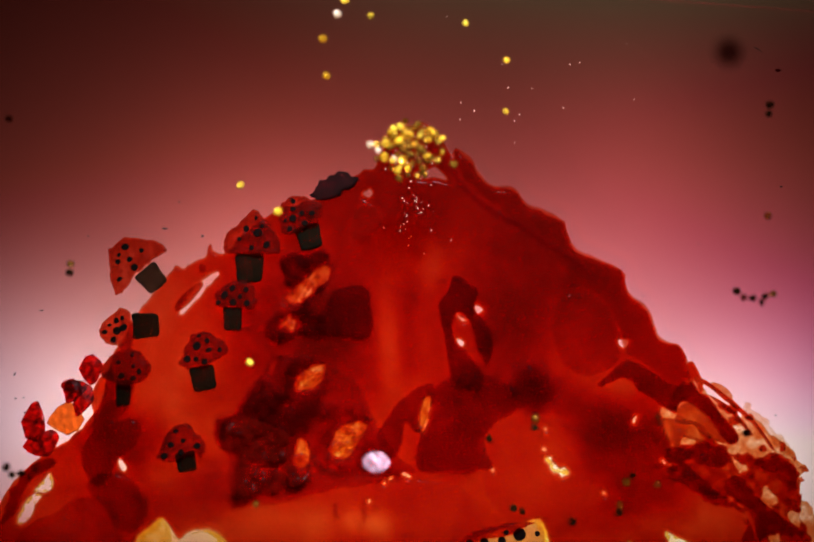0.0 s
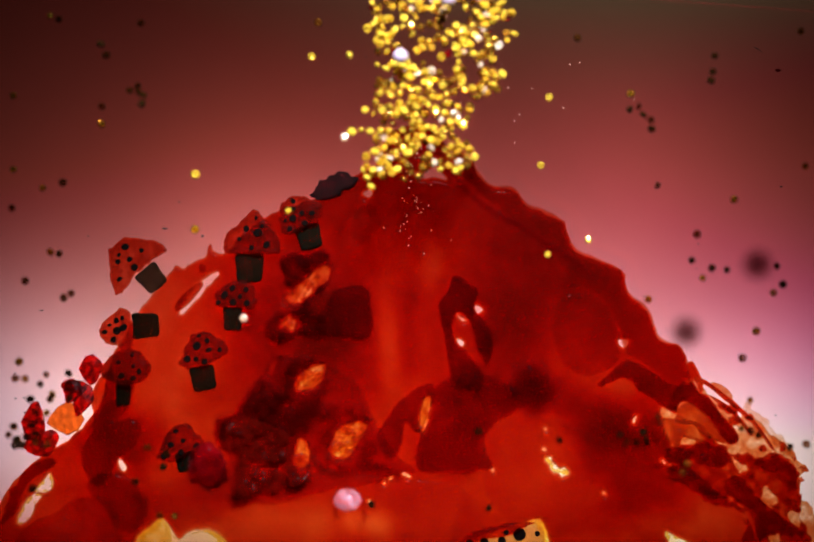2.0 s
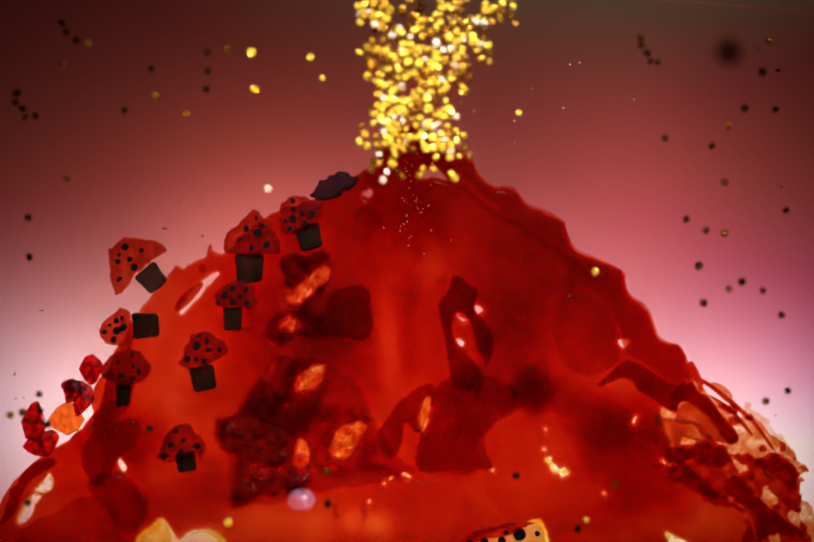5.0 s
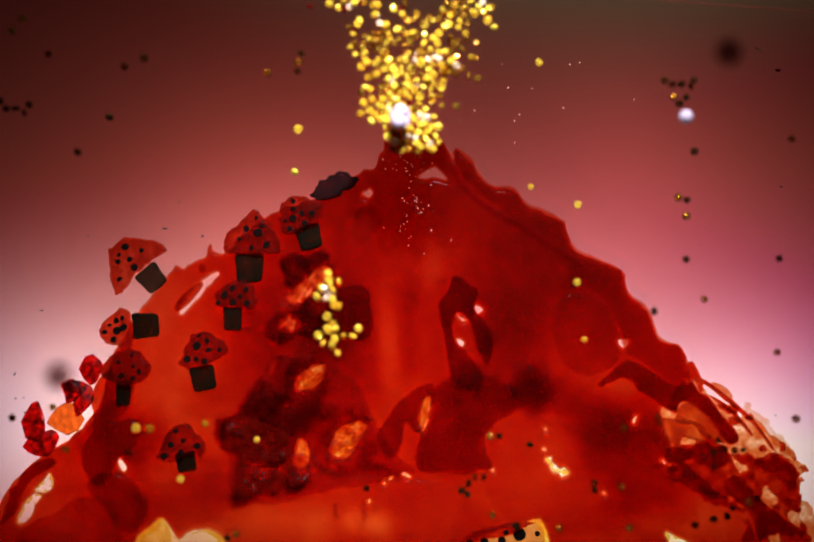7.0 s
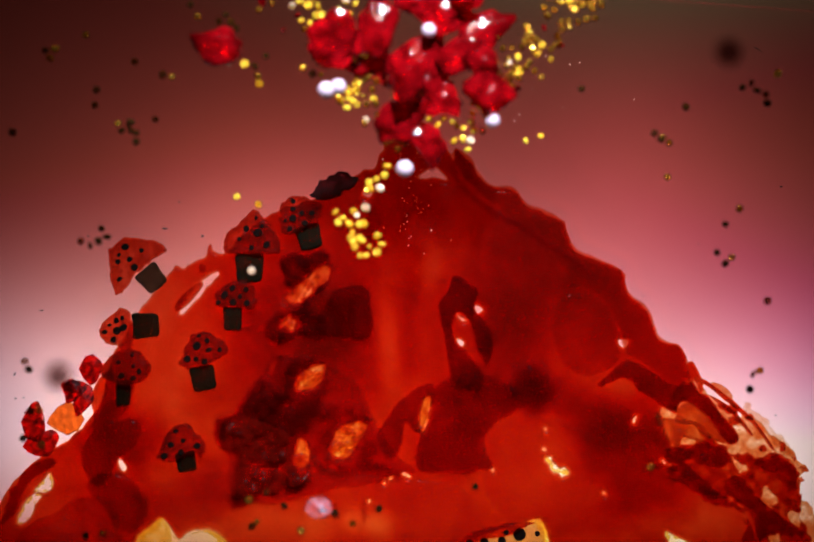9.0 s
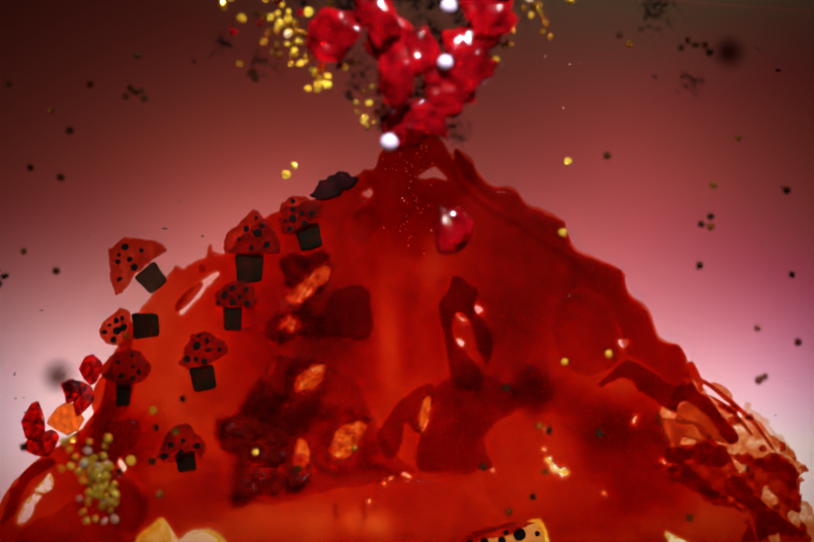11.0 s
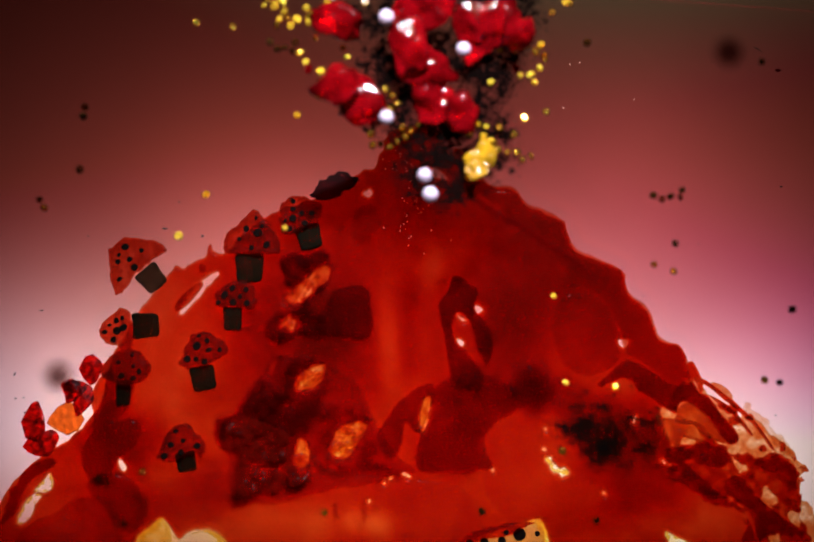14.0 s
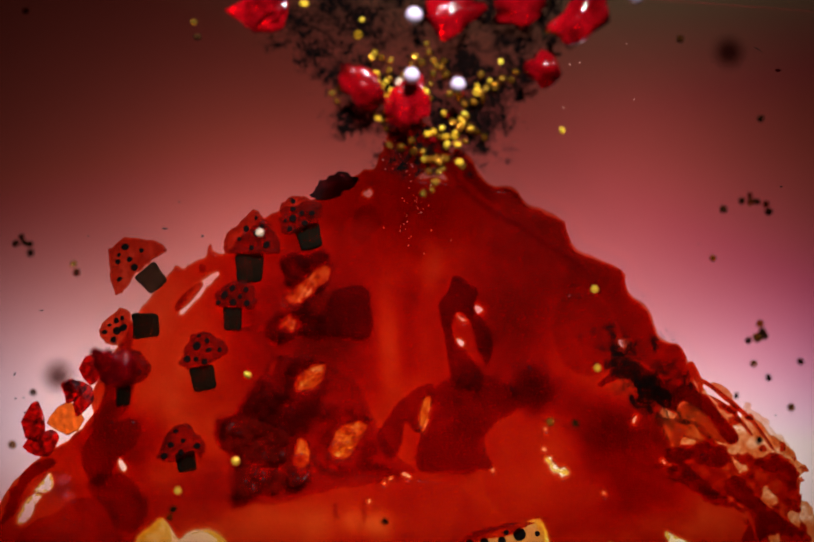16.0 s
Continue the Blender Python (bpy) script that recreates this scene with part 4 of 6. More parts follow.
mushroom([(-53.6, 5.9), (-52.7, 10.3), (-47.8, 15.4), (-44.7, 17.7), (-40.4, 13.9), (-36.9, 8.8), (-38.0, 4.7), (-45.0, 4.8), (-50.4, 4.8)],
         (-46.2, 0.8, 7.9, 8.2, 0), [(-43.9, 15.4, 0.55), (-46.8, 12.3, 0.9), (-43.3, 11.1, 1.25), (-48.7, 9.3, 0.7), (-40.9, 7.6, 1.0), (-45.2, 6.8, 0.7), (-42.2, 13.1, 0.6)], 103, RED, 1.2)
mushroom([(-37.2, 14.2), (-36.6, 19.5), (-33.4, 22.3), (-28.2, 20.9), (-24.6, 19.1), (-25.6, 14.2), (-29.7, 12.6), (-32.8, 10.2), (-35.8, 10.8)],
         (-28.6, 9.9, 7.0, 7.0, 15), [(-33.1, 20.3, 0.7), (-33.1, 18.0, 0.8), (-30.5, 16.8, 0.7), (-27.6, 16.8, 0.8), (-33.1, 15.2, 1.0), (-35.4, 14.6, 0.5), (-34.0, 12.3, 0.8), (-29.7, 13.9, 0.9)], 105, RED, 1.2)
mushroom([(-56.3, -8.0), (-54.5, -4.5), (-48.8, -2.8), (-45.0, -4.5), (-43.8, -8.8), (-45.3, -11.4), (-50.4, -10.6), (-54.9, -10.9)],
         (-51.1, -14.0, 5.2, 6.6, 0), [(-53.0, -7.0, 1.1), (-50.7, -5.0, 0.9), (-46.8, -5.4, 0.8), (-48.5, -7.4, 0.7), (-50.5, -9.1, 1.0), (-54.8, -9.1, 0.7), (-46.5, -9.4, 0.9)], 107, RED, 1.2)
mushroom([(-90.3, -18.0), (-88.6, -14.9), (-84.0, -11.2), (-81.1, -12.2), (-80.7, -16.5), (-79.9, -20.3), (-81.7, -22.9), (-87.1, -21.4)],
         (-76.7, -16.0, 7.4, 7.6, 92), [(-88.2, -17.8, 0.8), (-86.8, -15.8, 0.6), (-84.8, -14.5, 0.8), (-83.0, -13.7, 0.7), (-84.6, -17.4, 1.1), (-85.6, -20.0, 0.9), (-82.7, -16.5, 1.1)], 109, "red spotted clay mushroom lying on its side")
mushroom([(-89.4, -28.7), (-85.6, -24.1), (-79.9, -22.3), (-76.4, -24.9), (-74.5, -29.0), (-77.1, -32.5), (-82.5, -33.0), (-87.1, -31.5)],
         (-82.8, -35.7, 4.2, 7.4, 0), [(-79.4, -24.4, 0.5), (-79.0, -27.5, 0.6), (-77.4, -29.0, 0.8), (-79.1, -31.0, 0.8), (-82.5, -30.2, 0.9), (-83.3, -26.4, 0.6)], 111, RED, 1.5)
mushroom([(-66.6, -27.9), (-65.2, -23.3), (-63.1, -18.8), (-59.5, -17.4), (-55.7, -19.2), (-52.0, -22.9), (-54.2, -25.6), (-58.0, -27.5), (-62.6, -28.4)],
         (-59.8, -31.5, 7.0, 7.0, 10), [(-60.6, -18.9, 0.5), (-58.2, -20.3, 0.7), (-61.2, -21.8, 1.1), (-64.0, -25.6, 1.0), (-61.4, -25.6, 0.7), (-58.9, -26.4, 0.9), (-54.5, -22.9, 0.7), (-57.7, -23.0, 0.9)], 113, RED, 1.2)
mushroom([(-73.0, -54.7), (-71.3, -50.1), (-68.7, -45.2), (-64.9, -44.5), (-61.5, -46.8), (-58.8, -51.7), (-60.0, -54.7), (-63.4, -53.5), (-67.2, -55.5)],
         (-64.7, -56.1, 5.8, 5.6, 12), [(-67.3, -46.6, 0.7), (-68.7, -50.7, 0.8), (-65.2, -49.4, 0.7), (-70.6, -53.8, 1.0), (-65.7, -52.7, 0.8), (-61.1, -50.9, 0.9)], 115, RED, 1.2)

dark_cap = thing("clay_cap", -21.3, 25.2, 0, "dark brown clay cap piece on the crest", "clay piece")
jelly("cap", [(-28.2, 21.4), (-27.2, 24.6), (-23.3, 27.9), (-19.0, 29.0), (-14.4, 27.2), (-15.0, 24.6), (-17.8, 23.6), (-21.3, 21.2)], 1.6, DARK_CLAY, dark_cap, wobble=0.8, size=1.1, seed=121, cell=0.35, rim=0.6)
amber_cap = thing("amber_cap", 28.5, -79.2, 0, "amber yellow clay cap with black spots at the volcano foot", "clay piece")
jelly("cap", [(17.0, -80.0), (22.3, -78.0), (26.9, -77.7), (30.8, -75.4), (36.1, -74.3), (39.8, -74.9), (40.7, -78.4), (39.2, -85.3), (17.8, -85.3)], 0.9, AMBER_JELLY, amber_cap, wobble=0.2, seed=123, cell=0.4, draped=False)
jelly("cap_rim", [(14.4, -80.0), (19.3, -76.5), (25.4, -74.9), (30.8, -73.7), (37.7, -74.0), (34.6, -75.5), (30.8, -77.7), (22.3, -79.2), (17.0, -81.0)], 1.3, JELLY, amber_cap, wobble=0.25, seed=125, cell=0.4)
for x, y, r in ((33.1, -77.5, 1.9), (38.3, -77.2, 0.85), (22.7, -79.7, 1.3), (18.5, -79.7, 1.0), (29.1, -76.6, 0.8), (27.9, -79.2, 1.2)):
    bm = bmesh.new()
    bmesh.ops.create_cone(bm, cap_ends=True, segments=18, radius1=r * MM, radius2=r * 0.85 * MM, depth=0.3 * MM,
                          matrix=Matrix.Translation((x * MM - amber_cap.location.x, y * MM - amber_cap.location.y, (float(height_at(x, y)) + 0.12) * MM)))
    part("cap_spot", bm, SPOT_CLAY, amber_cap)


def chip_mesh(name, seed, size, mat, flat=0.6, cuts=2, jitter=0.28):
    """A rough broken chip with flat facets."""
    r = random.Random(seed)
    bm = bmesh.new()
    bmesh.ops.create_icosphere(bm, subdivisions=cuts, radius=1)
    for v in bm.verts:
        v.co *= 1 + r.uniform(-jitter, jitter)
    for _ in range(7):
        nrm = Vector((r.gauss(0, 1), r.gauss(0, 1), r.gauss(0, 1))).normalized()
        dist = r.uniform(0.5, 0.8)
        for v in bm.verts:
            over = v.co.dot(nrm) - dist
            if over > 0:
                v.co -= nrm * over * 0.92
    for v in bm.verts:
        v.co = Vector((v.co.x * size[0], v.co.y * size[1], v.co.z * size[2])) * 0.5 * MM
    low = min(v.co.z for v in bm.verts)
    for v in bm.verts:
        v.co.z -= low
    me = bpy.data.meshes.new(name)
    bm.to_mesh(me)
    bm.free()
    me.materials.append(mat)
    return me


for k, (x, y, w, h, turn, mat) in enumerate(((-92.1, -28.9, 5.0, 6.6, 20, CRYSTAL), (-97.3, -34.8, 4.2, 7.4, -25, CRYSTAL), (-94.0, -37.6, 5.0, 7.8, -30, CRYSTAL), (-108.5, -44.8, 6.0, 9.4, -10, CRYSTAL),
                                              (-101.0, -43.4, 9.6, 8.4, 15, ORANGE_CRYSTAL), (-106.8, -50.6, 8.2, 5.2, 20, CRYSTAL), (-98.6, -33.6, 4.6, 4.0, 0, CRYSTAL))):
    ob = new("sugar_crystal", chip_mesh("sugar_crystal", 300 + k, (w * 1.42, h * 1.38, 4.0), mat, cuts=2, jitter=0.2))
    ob.matrix_world = Matrix.Translation((x * MM, y * MM, (float(height_at(x, y)) + 0.03) * MM)) @ pose(0, 0, 0, 0, 0, turn)
    tagged(ob, "flat orange sugar crystal beside the jelly edge" if mat is ORANGE_CRYSTAL else "dark red rough sugar crystal at the jelly edge", "crystal", "sugar crystals")


# ---------------------------------------------------------------- dust, scratches and stray glitter on the glass
def flake_mesh(name, seed, size, mat, slim=1.0):
    r = random.Random(seed)
    bm = bmesh.new()
    n = 7
    ring = [(size * r.uniform(0.5, 1.2) * math.cos(6.283 * i / n), size * slim * r.uniform(0.5, 1.2) * math.sin(6.283 * i / n)) for i in range(n)]
    low = [bm.verts.new((x * MM, y * MM, 0)) for x, y in ring]
    top = [bm.verts.new((x * 0.8 * MM, y * 0.8 * MM, 0.12 * MM)) for x, y in ring]
    bm.faces.new(top)
    bm.faces.new(low[::-1])
    for i in range(n):
        bm.faces.new((low[i], low[(i + 1) % n], top[(i + 1) % n], top[i]))
    me = bpy.data.meshes.new(name)
    bm.to_mesh(me)
    bm.free()
    me.materials.append(mat)
    return me


DUSTS = [(-71.3, 12.5, 1.2, 0.25, -5), (-67.2, 20.3, 0.3, 0.8, 0), (-115.4, -37.6, 0.45, 0.7, 0), (-113.0, -37.3, 0.35, 0.7, 0), (108.7, -42.5, 0.45, 0.7, 20), (-107.8, -11.6, 1.0, 0.25, 5), (-115.7, -30.5, 0.7, 0.4, 60),
         (77.4, -9.6, 0.3, 0.8, 0), (69.8, -7.3, 0.25, 1.0, 0), (85.4, 0.7, 0.4, 0.4, 0), (-60.3, 10.3, 0.6, 0.6, 0), (-94.0, 10.3, 0.35, 0.8, 0), (103.5, 65.4, 1.5, 0.12, -30), (110.4, 24.9, 0.4, 0.6, 0),
         (-80.2, 26.4, 0.25, 0.8, 0), (-112.7, -41.7, 0.5, 0.6, 0), (62.9, 12.6, 0.25, 0.8, 0), (85.9, 8.0, 0.3, 0.8, 0), (-12.1, 63.1, 0.3, 0.8, 0), (11.6, 44.8, 0.3, 0.5, 0)]
for k, (x, y, size, slim, turn) in enumerate(DUSTS):
    ob = tagged(new("dust_speck", flake_mesh("dust_speck", 40 + k, size, DUST, slim)), "tiny dark dust speck on the glass", "dust", "dust on the glass")
    ob.matrix_world = Matrix.Translation((x * MM, y * MM, 0.02 * MM)) @ pose(0, 0, 0, 0, 0, turn)
stray = new("red_crumb", flake_mesh("red_crumb", 77, 1.1, JELLY_CRUMB, 0.5))
stray.location = (109.3, 59.2, 0)
stray.location = stray.location * MM
tagged(stray, "stray bright red crumb on the glass", "crumb")


def glitter_dust():
    """Fine pale glitter scattered over the vent and the glass beside it."""
    r = random.Random(8)
    verts, faces = [], []
    spots = [(0.0, 33.0, 4.5, 4.0, 40), (2.2, 24.0, 1.3, 4.5, 18), (-0.5, 14.0, 1.0, 4.0, 10), (4.0, 20.0, 5.0, 8.0, 16), (26.9, 52.4, 14, 9, 16), (71.3, 60.1, 7, 4, 6)]
    for cx, cy, wx, wy, n in spots:
        for _ in range(n):
            x, y, g = r.gauss(cx, wx), r.gauss(cy, wy), r.uniform(0.05, 0.11)
            b, z = len(verts), float(height_at(x, y)) + 0.06
            tilt = r.uniform(0.02, 0.12)
            verts += [((x - g) * MM, (y - 2 * g) * MM, z * MM), ((x + g) * MM, (y - 2 * g) * MM, (z + tilt) * MM), ((x + g) * MM, (y + 2 * g) * MM, (z + 0.02 + tilt) * MM), ((x - g) * MM, (y + 2 * g) * MM, (z + 0.02) * MM)]
            faces.append((b, b + 1, b + 2, b + 3))
    ob = new("glitter_dust", mesh_from("glitter_dust", verts, faces, GLITTER, False))
    tagged(ob, "fine pale glitter dust scattered on jelly and glass", "glitter", "", "stuff")


glitter_dust()


# ---------------------------------------------------------------- loose pieces on the upper plate
def rest(x, y, z, rx=0, ry=0, rz=0):
    return pose(x * MM, y * MM, z * MM, rx, ry, rz)


def ring_mesh(name, radius, tube, mat, n=12, m=6, smooth=True):
    verts, faces = [], []
    for i in range(n):
        a = 2 * math.pi * i / n
        for j in range(m):
            b = 2 * math.pi * j / m
            rr = radius - tube + tube * math.cos(b)
            verts.append((rr * math.cos(a) * MM, rr * math.sin(a) * MM, tube * 1.25 * math.sin(b) * MM))
            faces.append((i * m + j, (i + 1) % n * m + j, (i + 1) % n * m + (j + 1) % m, i * m + (j + 1) % m))
    return mesh_from(name, verts, faces, mat, smooth)


BEADS = [ring_mesh("seed_bead", r, r * 0.42, GOLD, 8, 5, k % 2 == 0) for k, r in enumerate((0.85, 1.0, 1.1, 1.22))]
BROWN_BEADS = [ring_mesh("seed_bead", r, r * 0.44, BROWN) for r in (1.0, 1.15)]
UNLIT_BEADS = [ring_mesh("seed_bead", r, r * 0.44, UNLIT) for r in (1.0, 1.15)]


def bead_cluster(seed, brown=False, dark=False):
    """A few seed beads that cling together."""
    r = random.Random(seed)
    c = tagged(new("bead_cluster"), "few %s glass seed beads clinging together" % ("dark unlit" if dark else "amber brown" if brown else "gold"), "beads", "bead clusters of the eruption")
    c.empty_display_size = 0.002
    x, y, a = 0.0, 0.0, r.uniform(0, 6.28)
    for _ in range(5):
        b = new("bead", UNLIT_BEADS[r.randrange(2)] if dark else BROWN_BEADS[r.randrange(2)] if brown else BEADS[r.randrange(4)])
        b.parent = c
        b.matrix_basis = rest(x, y, r.uniform(0, 1.4), r.gauss(0, 45), r.gauss(0, 45), 0)
        a += r.gauss(0, 1.2)
        x, y = x + 2.5 * math.cos(a), y + 2.5 * math.sin(a)
    return c


def pearl_mesh(r):
    bm = bmesh.new()
    bmesh.ops.create_uvsphere(bm, u_segments=20, v_segments=12, radius=r * MM)
    bmesh.ops.translate(bm, verts=bm.verts, vec=(0, 0, r * MM))
    for v in bm.verts:
        if v.co.z < 0.1 * r * MM:
            v.co.z = 0.1 * r * MM
    me = bpy.data.meshes.new("pearl")
    bm.to_mesh(me)
    bm.free()
    me.materials.append(PEARL)
    me.polygons.foreach_set("use_smooth", [True] * len(me.polygons))
    return me


def sand_mesh(seed, grains=620):
    """A loose clump of black grains lying on the plate."""
    r = random.Random(seed)
    verts, faces = [], []
    knots = [(r.gauss(0, 2.1), r.gauss(0, 2.6), r.uniform(0.25, 1.2)) for _ in range(9)]
    streaks = [(r.gauss(0, 1.6), r.gauss(0, 2.0), r.gauss(0, 0.5), r.uniform(2.5, 6)) for _ in range(3)]
    for k in range(grains):
        if k % 6 == 0:
            sx, sy, lean, run = streaks[k % 3]
            v = r.uniform(-0.5, 0.5) * run
            x0, y0, g = sx + lean * v + 0.5 * math.sin(1.7 * v + sx) + r.gauss(0, 0.4), sy + v, 0.12 + 0.22 * r.random()
        else:
            kx, ky, spread = knots[k % 9]
            far = 3.0 if k % 5 == 4 else 1
            x0, y0, g = kx + r.gauss(0, spread) * far, ky + r.gauss(0, spread) * far, 0.06 + 0.22 * r.random() ** 3
        b = len(verts)
        for dx, dy, dz in ((1, 0, 0), (0, 1, 0), (-1, 0, 0), (0, -1, 0), (0, 0, 1), (0, 0, -1)):
            q = g * r.uniform(0.6, 1.3)
            verts.append(((x0 + dx * q) * MM, (y0 + dy * q) * MM, (g * 0.9 + dz * q * 0.9) * MM))
        faces += [(b + p, b + q, b + 4) for p, q in ((0, 1), (1, 2), (2, 3), (3, 0))] + [(b + q, b + p, b + 5) for p, q in ((0, 1), (1, 2), (2, 3), (3, 0))]
    return mesh_from("sand_clump", verts, faces, SAND, False)


LANE = 75.0          # pieces that wait lie beyond this line, past the mountain's top
TOP_Y = 76.0


def waiting(r):
    return r.uniform(-95, 95), r.uniform(86, 150)


# seconds; foot of the plume: x, y, half width; its head: x, half width; bend, share of the pieces, hollow, y of the head
PLUME = [
    (0, 1.5, 25.0, 6.9, 2.2, 5.8, 1, 0.12, 0, 39.2),
    (0.2, 0.8, 28.1, 8.3, 0.1, 9.7, 1, 0.25, 0, 51.7),
    (0.4, 2.2, 28.1, 7.6, 9.2, 9.7, 1, 0.35, 0, 80.8),
    (0.5, 2.2, 27.4, 7.6, 2.2, 26.3, 1, 0.45, 0, 80.8),
    (1, 2.2, 26.0, 10.4, 10.5, 18.0, 1, 0.95, 0, 80.8),
    (1.5, 0.8, 18.4, 7.6, 6.4, 16.6, 1, 0.75, 0, 80.8),
    (2, 2.9, 24.6, 11.8, 11.9, 20.8, 1.3, 0.95, 0, 80.8),
    (2.5, 0.8, 35.7, 3.5, 3.6, 45.8, 0.8, 0.75, 0, 80.8),
    (3, -1.2, 39.2, 6.2, 6.4, 15.3, 1, 0.4, 0, 80.8),
    (3.5, 4.3, 29.5, 11.8, 6.4, 20.8, 2.5, 0.75, 0, 80.8),
    (4, 2.9, 23.9, 11.1, 7.1, 40.2, 3.2, 1, 0, 80.8),
    (5.2, 2.2, 25.3, 11.1, 6.4, 26.3, 3, 1, 0, 80.8),
    (6.5, 2.2, 34.3, 9.0, 5.7, 29.1, 1.6, 1, 0, 80.8),
    (7, 1.5, 32.2, 4.9, 0.8, 31.9, 1.6, 0.8, 0, 80.8),
    (7.5, 0.8, 35.0, 5.5, 2.2, 88.8, 1.0, 0.85, 0.12, 80.8),
    (8, -0.6, 26.7, 9.0, 0.8, 83.2, 1, 0.9, 0.4, 80.8),
    (8.5, 0.1, 38.5, 5.5, 2.2, 77.7, 0.9, 0.85, 0.3, 80.8),
    (9, 3.6, 35.0, 12.5, 11.9, 52.7, 1, 0.33, 0.6, 80.8),
    (10.2, 2.2, 37.8, 11.1, 2.2, 55.5, 1, 0.45, 0.5, 80.8),
    (11.5, -3.3, 39.2, 6.9, -8.9, 58.2, 1, 0.35, 0.5, 80.8),
    (12, 10.5, 46.1, 13.9, 13.3, 55.5, 1, 0.2, 0.6, 80.8),
    (12.5, 11.9, 35.7, 6.9, 24.4, 26.3, 1, 0.24, 0.1, 80.8),
    (13, 9.2, 44.7, 16.6, 2.2, 49.9, 1, 0.22, 0.6, 80.8),
    (13.5, 14.7, 25.3, 9.7, 24.4, 20.8, 1, 0.3, 0, 80.8),
    (14, 10.5, 30.9, 16.6, 2.2, 52.7, 1, 0.18, 0.5, 80.8),
    (14.5, 2.2, 32.2, 27.7, 2.2, 41.6, 1, 0.15, 0.6, 80.8),
    (15, 9.2, 32.2, 22.2, 13.3, 48.5, 1, 0.09, 0.1, 80.8),
    (15.5, 5.0, 26.0, 8.3, -3.3, 49.9, 1, 0.34, 0.5, 80.8),
    (16, 5.7, 27.4, 8.3, 4.3, 23.6, 1, 0.22, 0, 53.0),
]
SOOT = [
    (0, 2.2, 30.9, 8.3, 2.2, 27.7, 1, 0, 0, 80.8),
    (10.8, 2.2, 36.4, 8.3, 2.2, 34.7, 1, 0, 0, 80.8),
    (11.5, 2.2, 32.2, 9.7, 10.5, 33.3, 1, 0.7, 0, 80.8),
    (12, 6.4, 26.7, 12.5, 2.2, 31.9, 1, 0.6, 0, 80.8),
    (12.5, 6.4, 28.1, 13.9, 2.2, 22.2, 1, 0.55, 0, 80.8),
    (13, 7.8, 23.9, 12.5, 10.5, 18.0, 1, 0.9, 0, 68.3),
    (13.5, 9.2, 18.4, 15.3, 13.3, 18.0, 1, 1, 0, 76.6),
    (14, 7.8, 19.8, 13.9, 13.3, 22.2, 1, 1, 0, 80.8),
    (14.5, 9.2, 17.0, 15.3, 14.7, 18.0, 1, 1, 0, 76.6),
    (15, 11.9, 23.9, 12.5, 13.3, 26.3, 1.3, 1, 0, 80.8),
    (15.5, 7.8, 29.5, 11.1, 9.2, 43.0, 1, 0.9, 0, 80.8),
    (16, 6.4, 28.1, 12.5, 5.0, 47.1, 1, 1, 0, 80.8),
]



def at_time(table, t):
    for a, b in zip(table, table[1:]):
        if t <= b[0]:
            f = (t - a[0]) / (b[0] - a[0])
            return [p + (q - p) * f for p, q in zip(a[1:], b[1:])]
    return list(table[-1][1:])


def plume_rows(table, r, share, period, z, stretch=1.0, spin=40):
    """A piece that rises from the vent again and again, spreading as the plume does."""
    u, start = r.uniform(-1, 1), r.uniform(0, 1)
    bow, wait = r.gauss(0, 2.5), waiting(r)
    tilt = (r.gauss(0, 45), r.gauss(0, 45)) if spin == 40 else (0, 0)
    rows, t, p_old = [], 0.0, None
    while t < 16.001:
        cx, y0, w0, tx, w1, bend, amount, hollow, top = at_time(table, t)
        p = (start + t / period) % 1.0
        if share < amount:
            side = (1 if u >= 0 else -1) * (hollow + (1 - hollow) * abs(u))
            q = p ** 0.85
            x = cx + (tx - cx) * q + side * (w0 + (w1 - w0) * q ** bend) * stretch + bow * math.sin(9 * p + 7 * u)
            y = y0 + (top - y0) * q + 1.2 * math.sin(13 * u + 5 * p)
        else:
            x, y = wait
        m = rest(x, y, z, tilt[0], tilt[1], spin * t + 360 * u)
        if rows and (p_old is not None and p < p_old):
            rows.append((t - 0.07, rows[-1][1]))
        rows.append((t, m))
        p_old = p
        t = round(t + 0.25, 3)
    return rows


STREAM = [
    (0, []),
    (6.4, []),
    (7.0, [(-21.4, -1), (-20.9, -10.7), (-19.3, -23.2)]),
    (7.5, [(2.6, 5.9), (-1.9, -13.5), (-8.2, -32.9), (-10, -49.6)]),
    (8.0, [(-7.4, 19.2), (-9.6, 3.1), (-12.1, -12.8), (-11, -27.4), (-25.5, -43.3)]),
    (8.5, [(-20, 17), (-20, -16.3), (-21.4, -38.5), (-25.5, -48.2), (-33.1, -56.5)]),
    (9.0, [(-9.6, 23.9), (-14.4, 10.1), (-11.6, 3.5)]),
    (10.2, [(-39.4, -38.5), (-60.2, -52.4), (-81, -60.7)]),
    (11.3, [(-100.4, -52.4), (-82.4, -60.7)]),
    (11.5, [(-108.7, -46.8), (-90.7, -63.4)]),
    (12.1, [(-125.4, -52.4), (-121.2, -66.2)]),
    (16, [(-125.4, -52.4), (-121.2, -66.2)]),
]
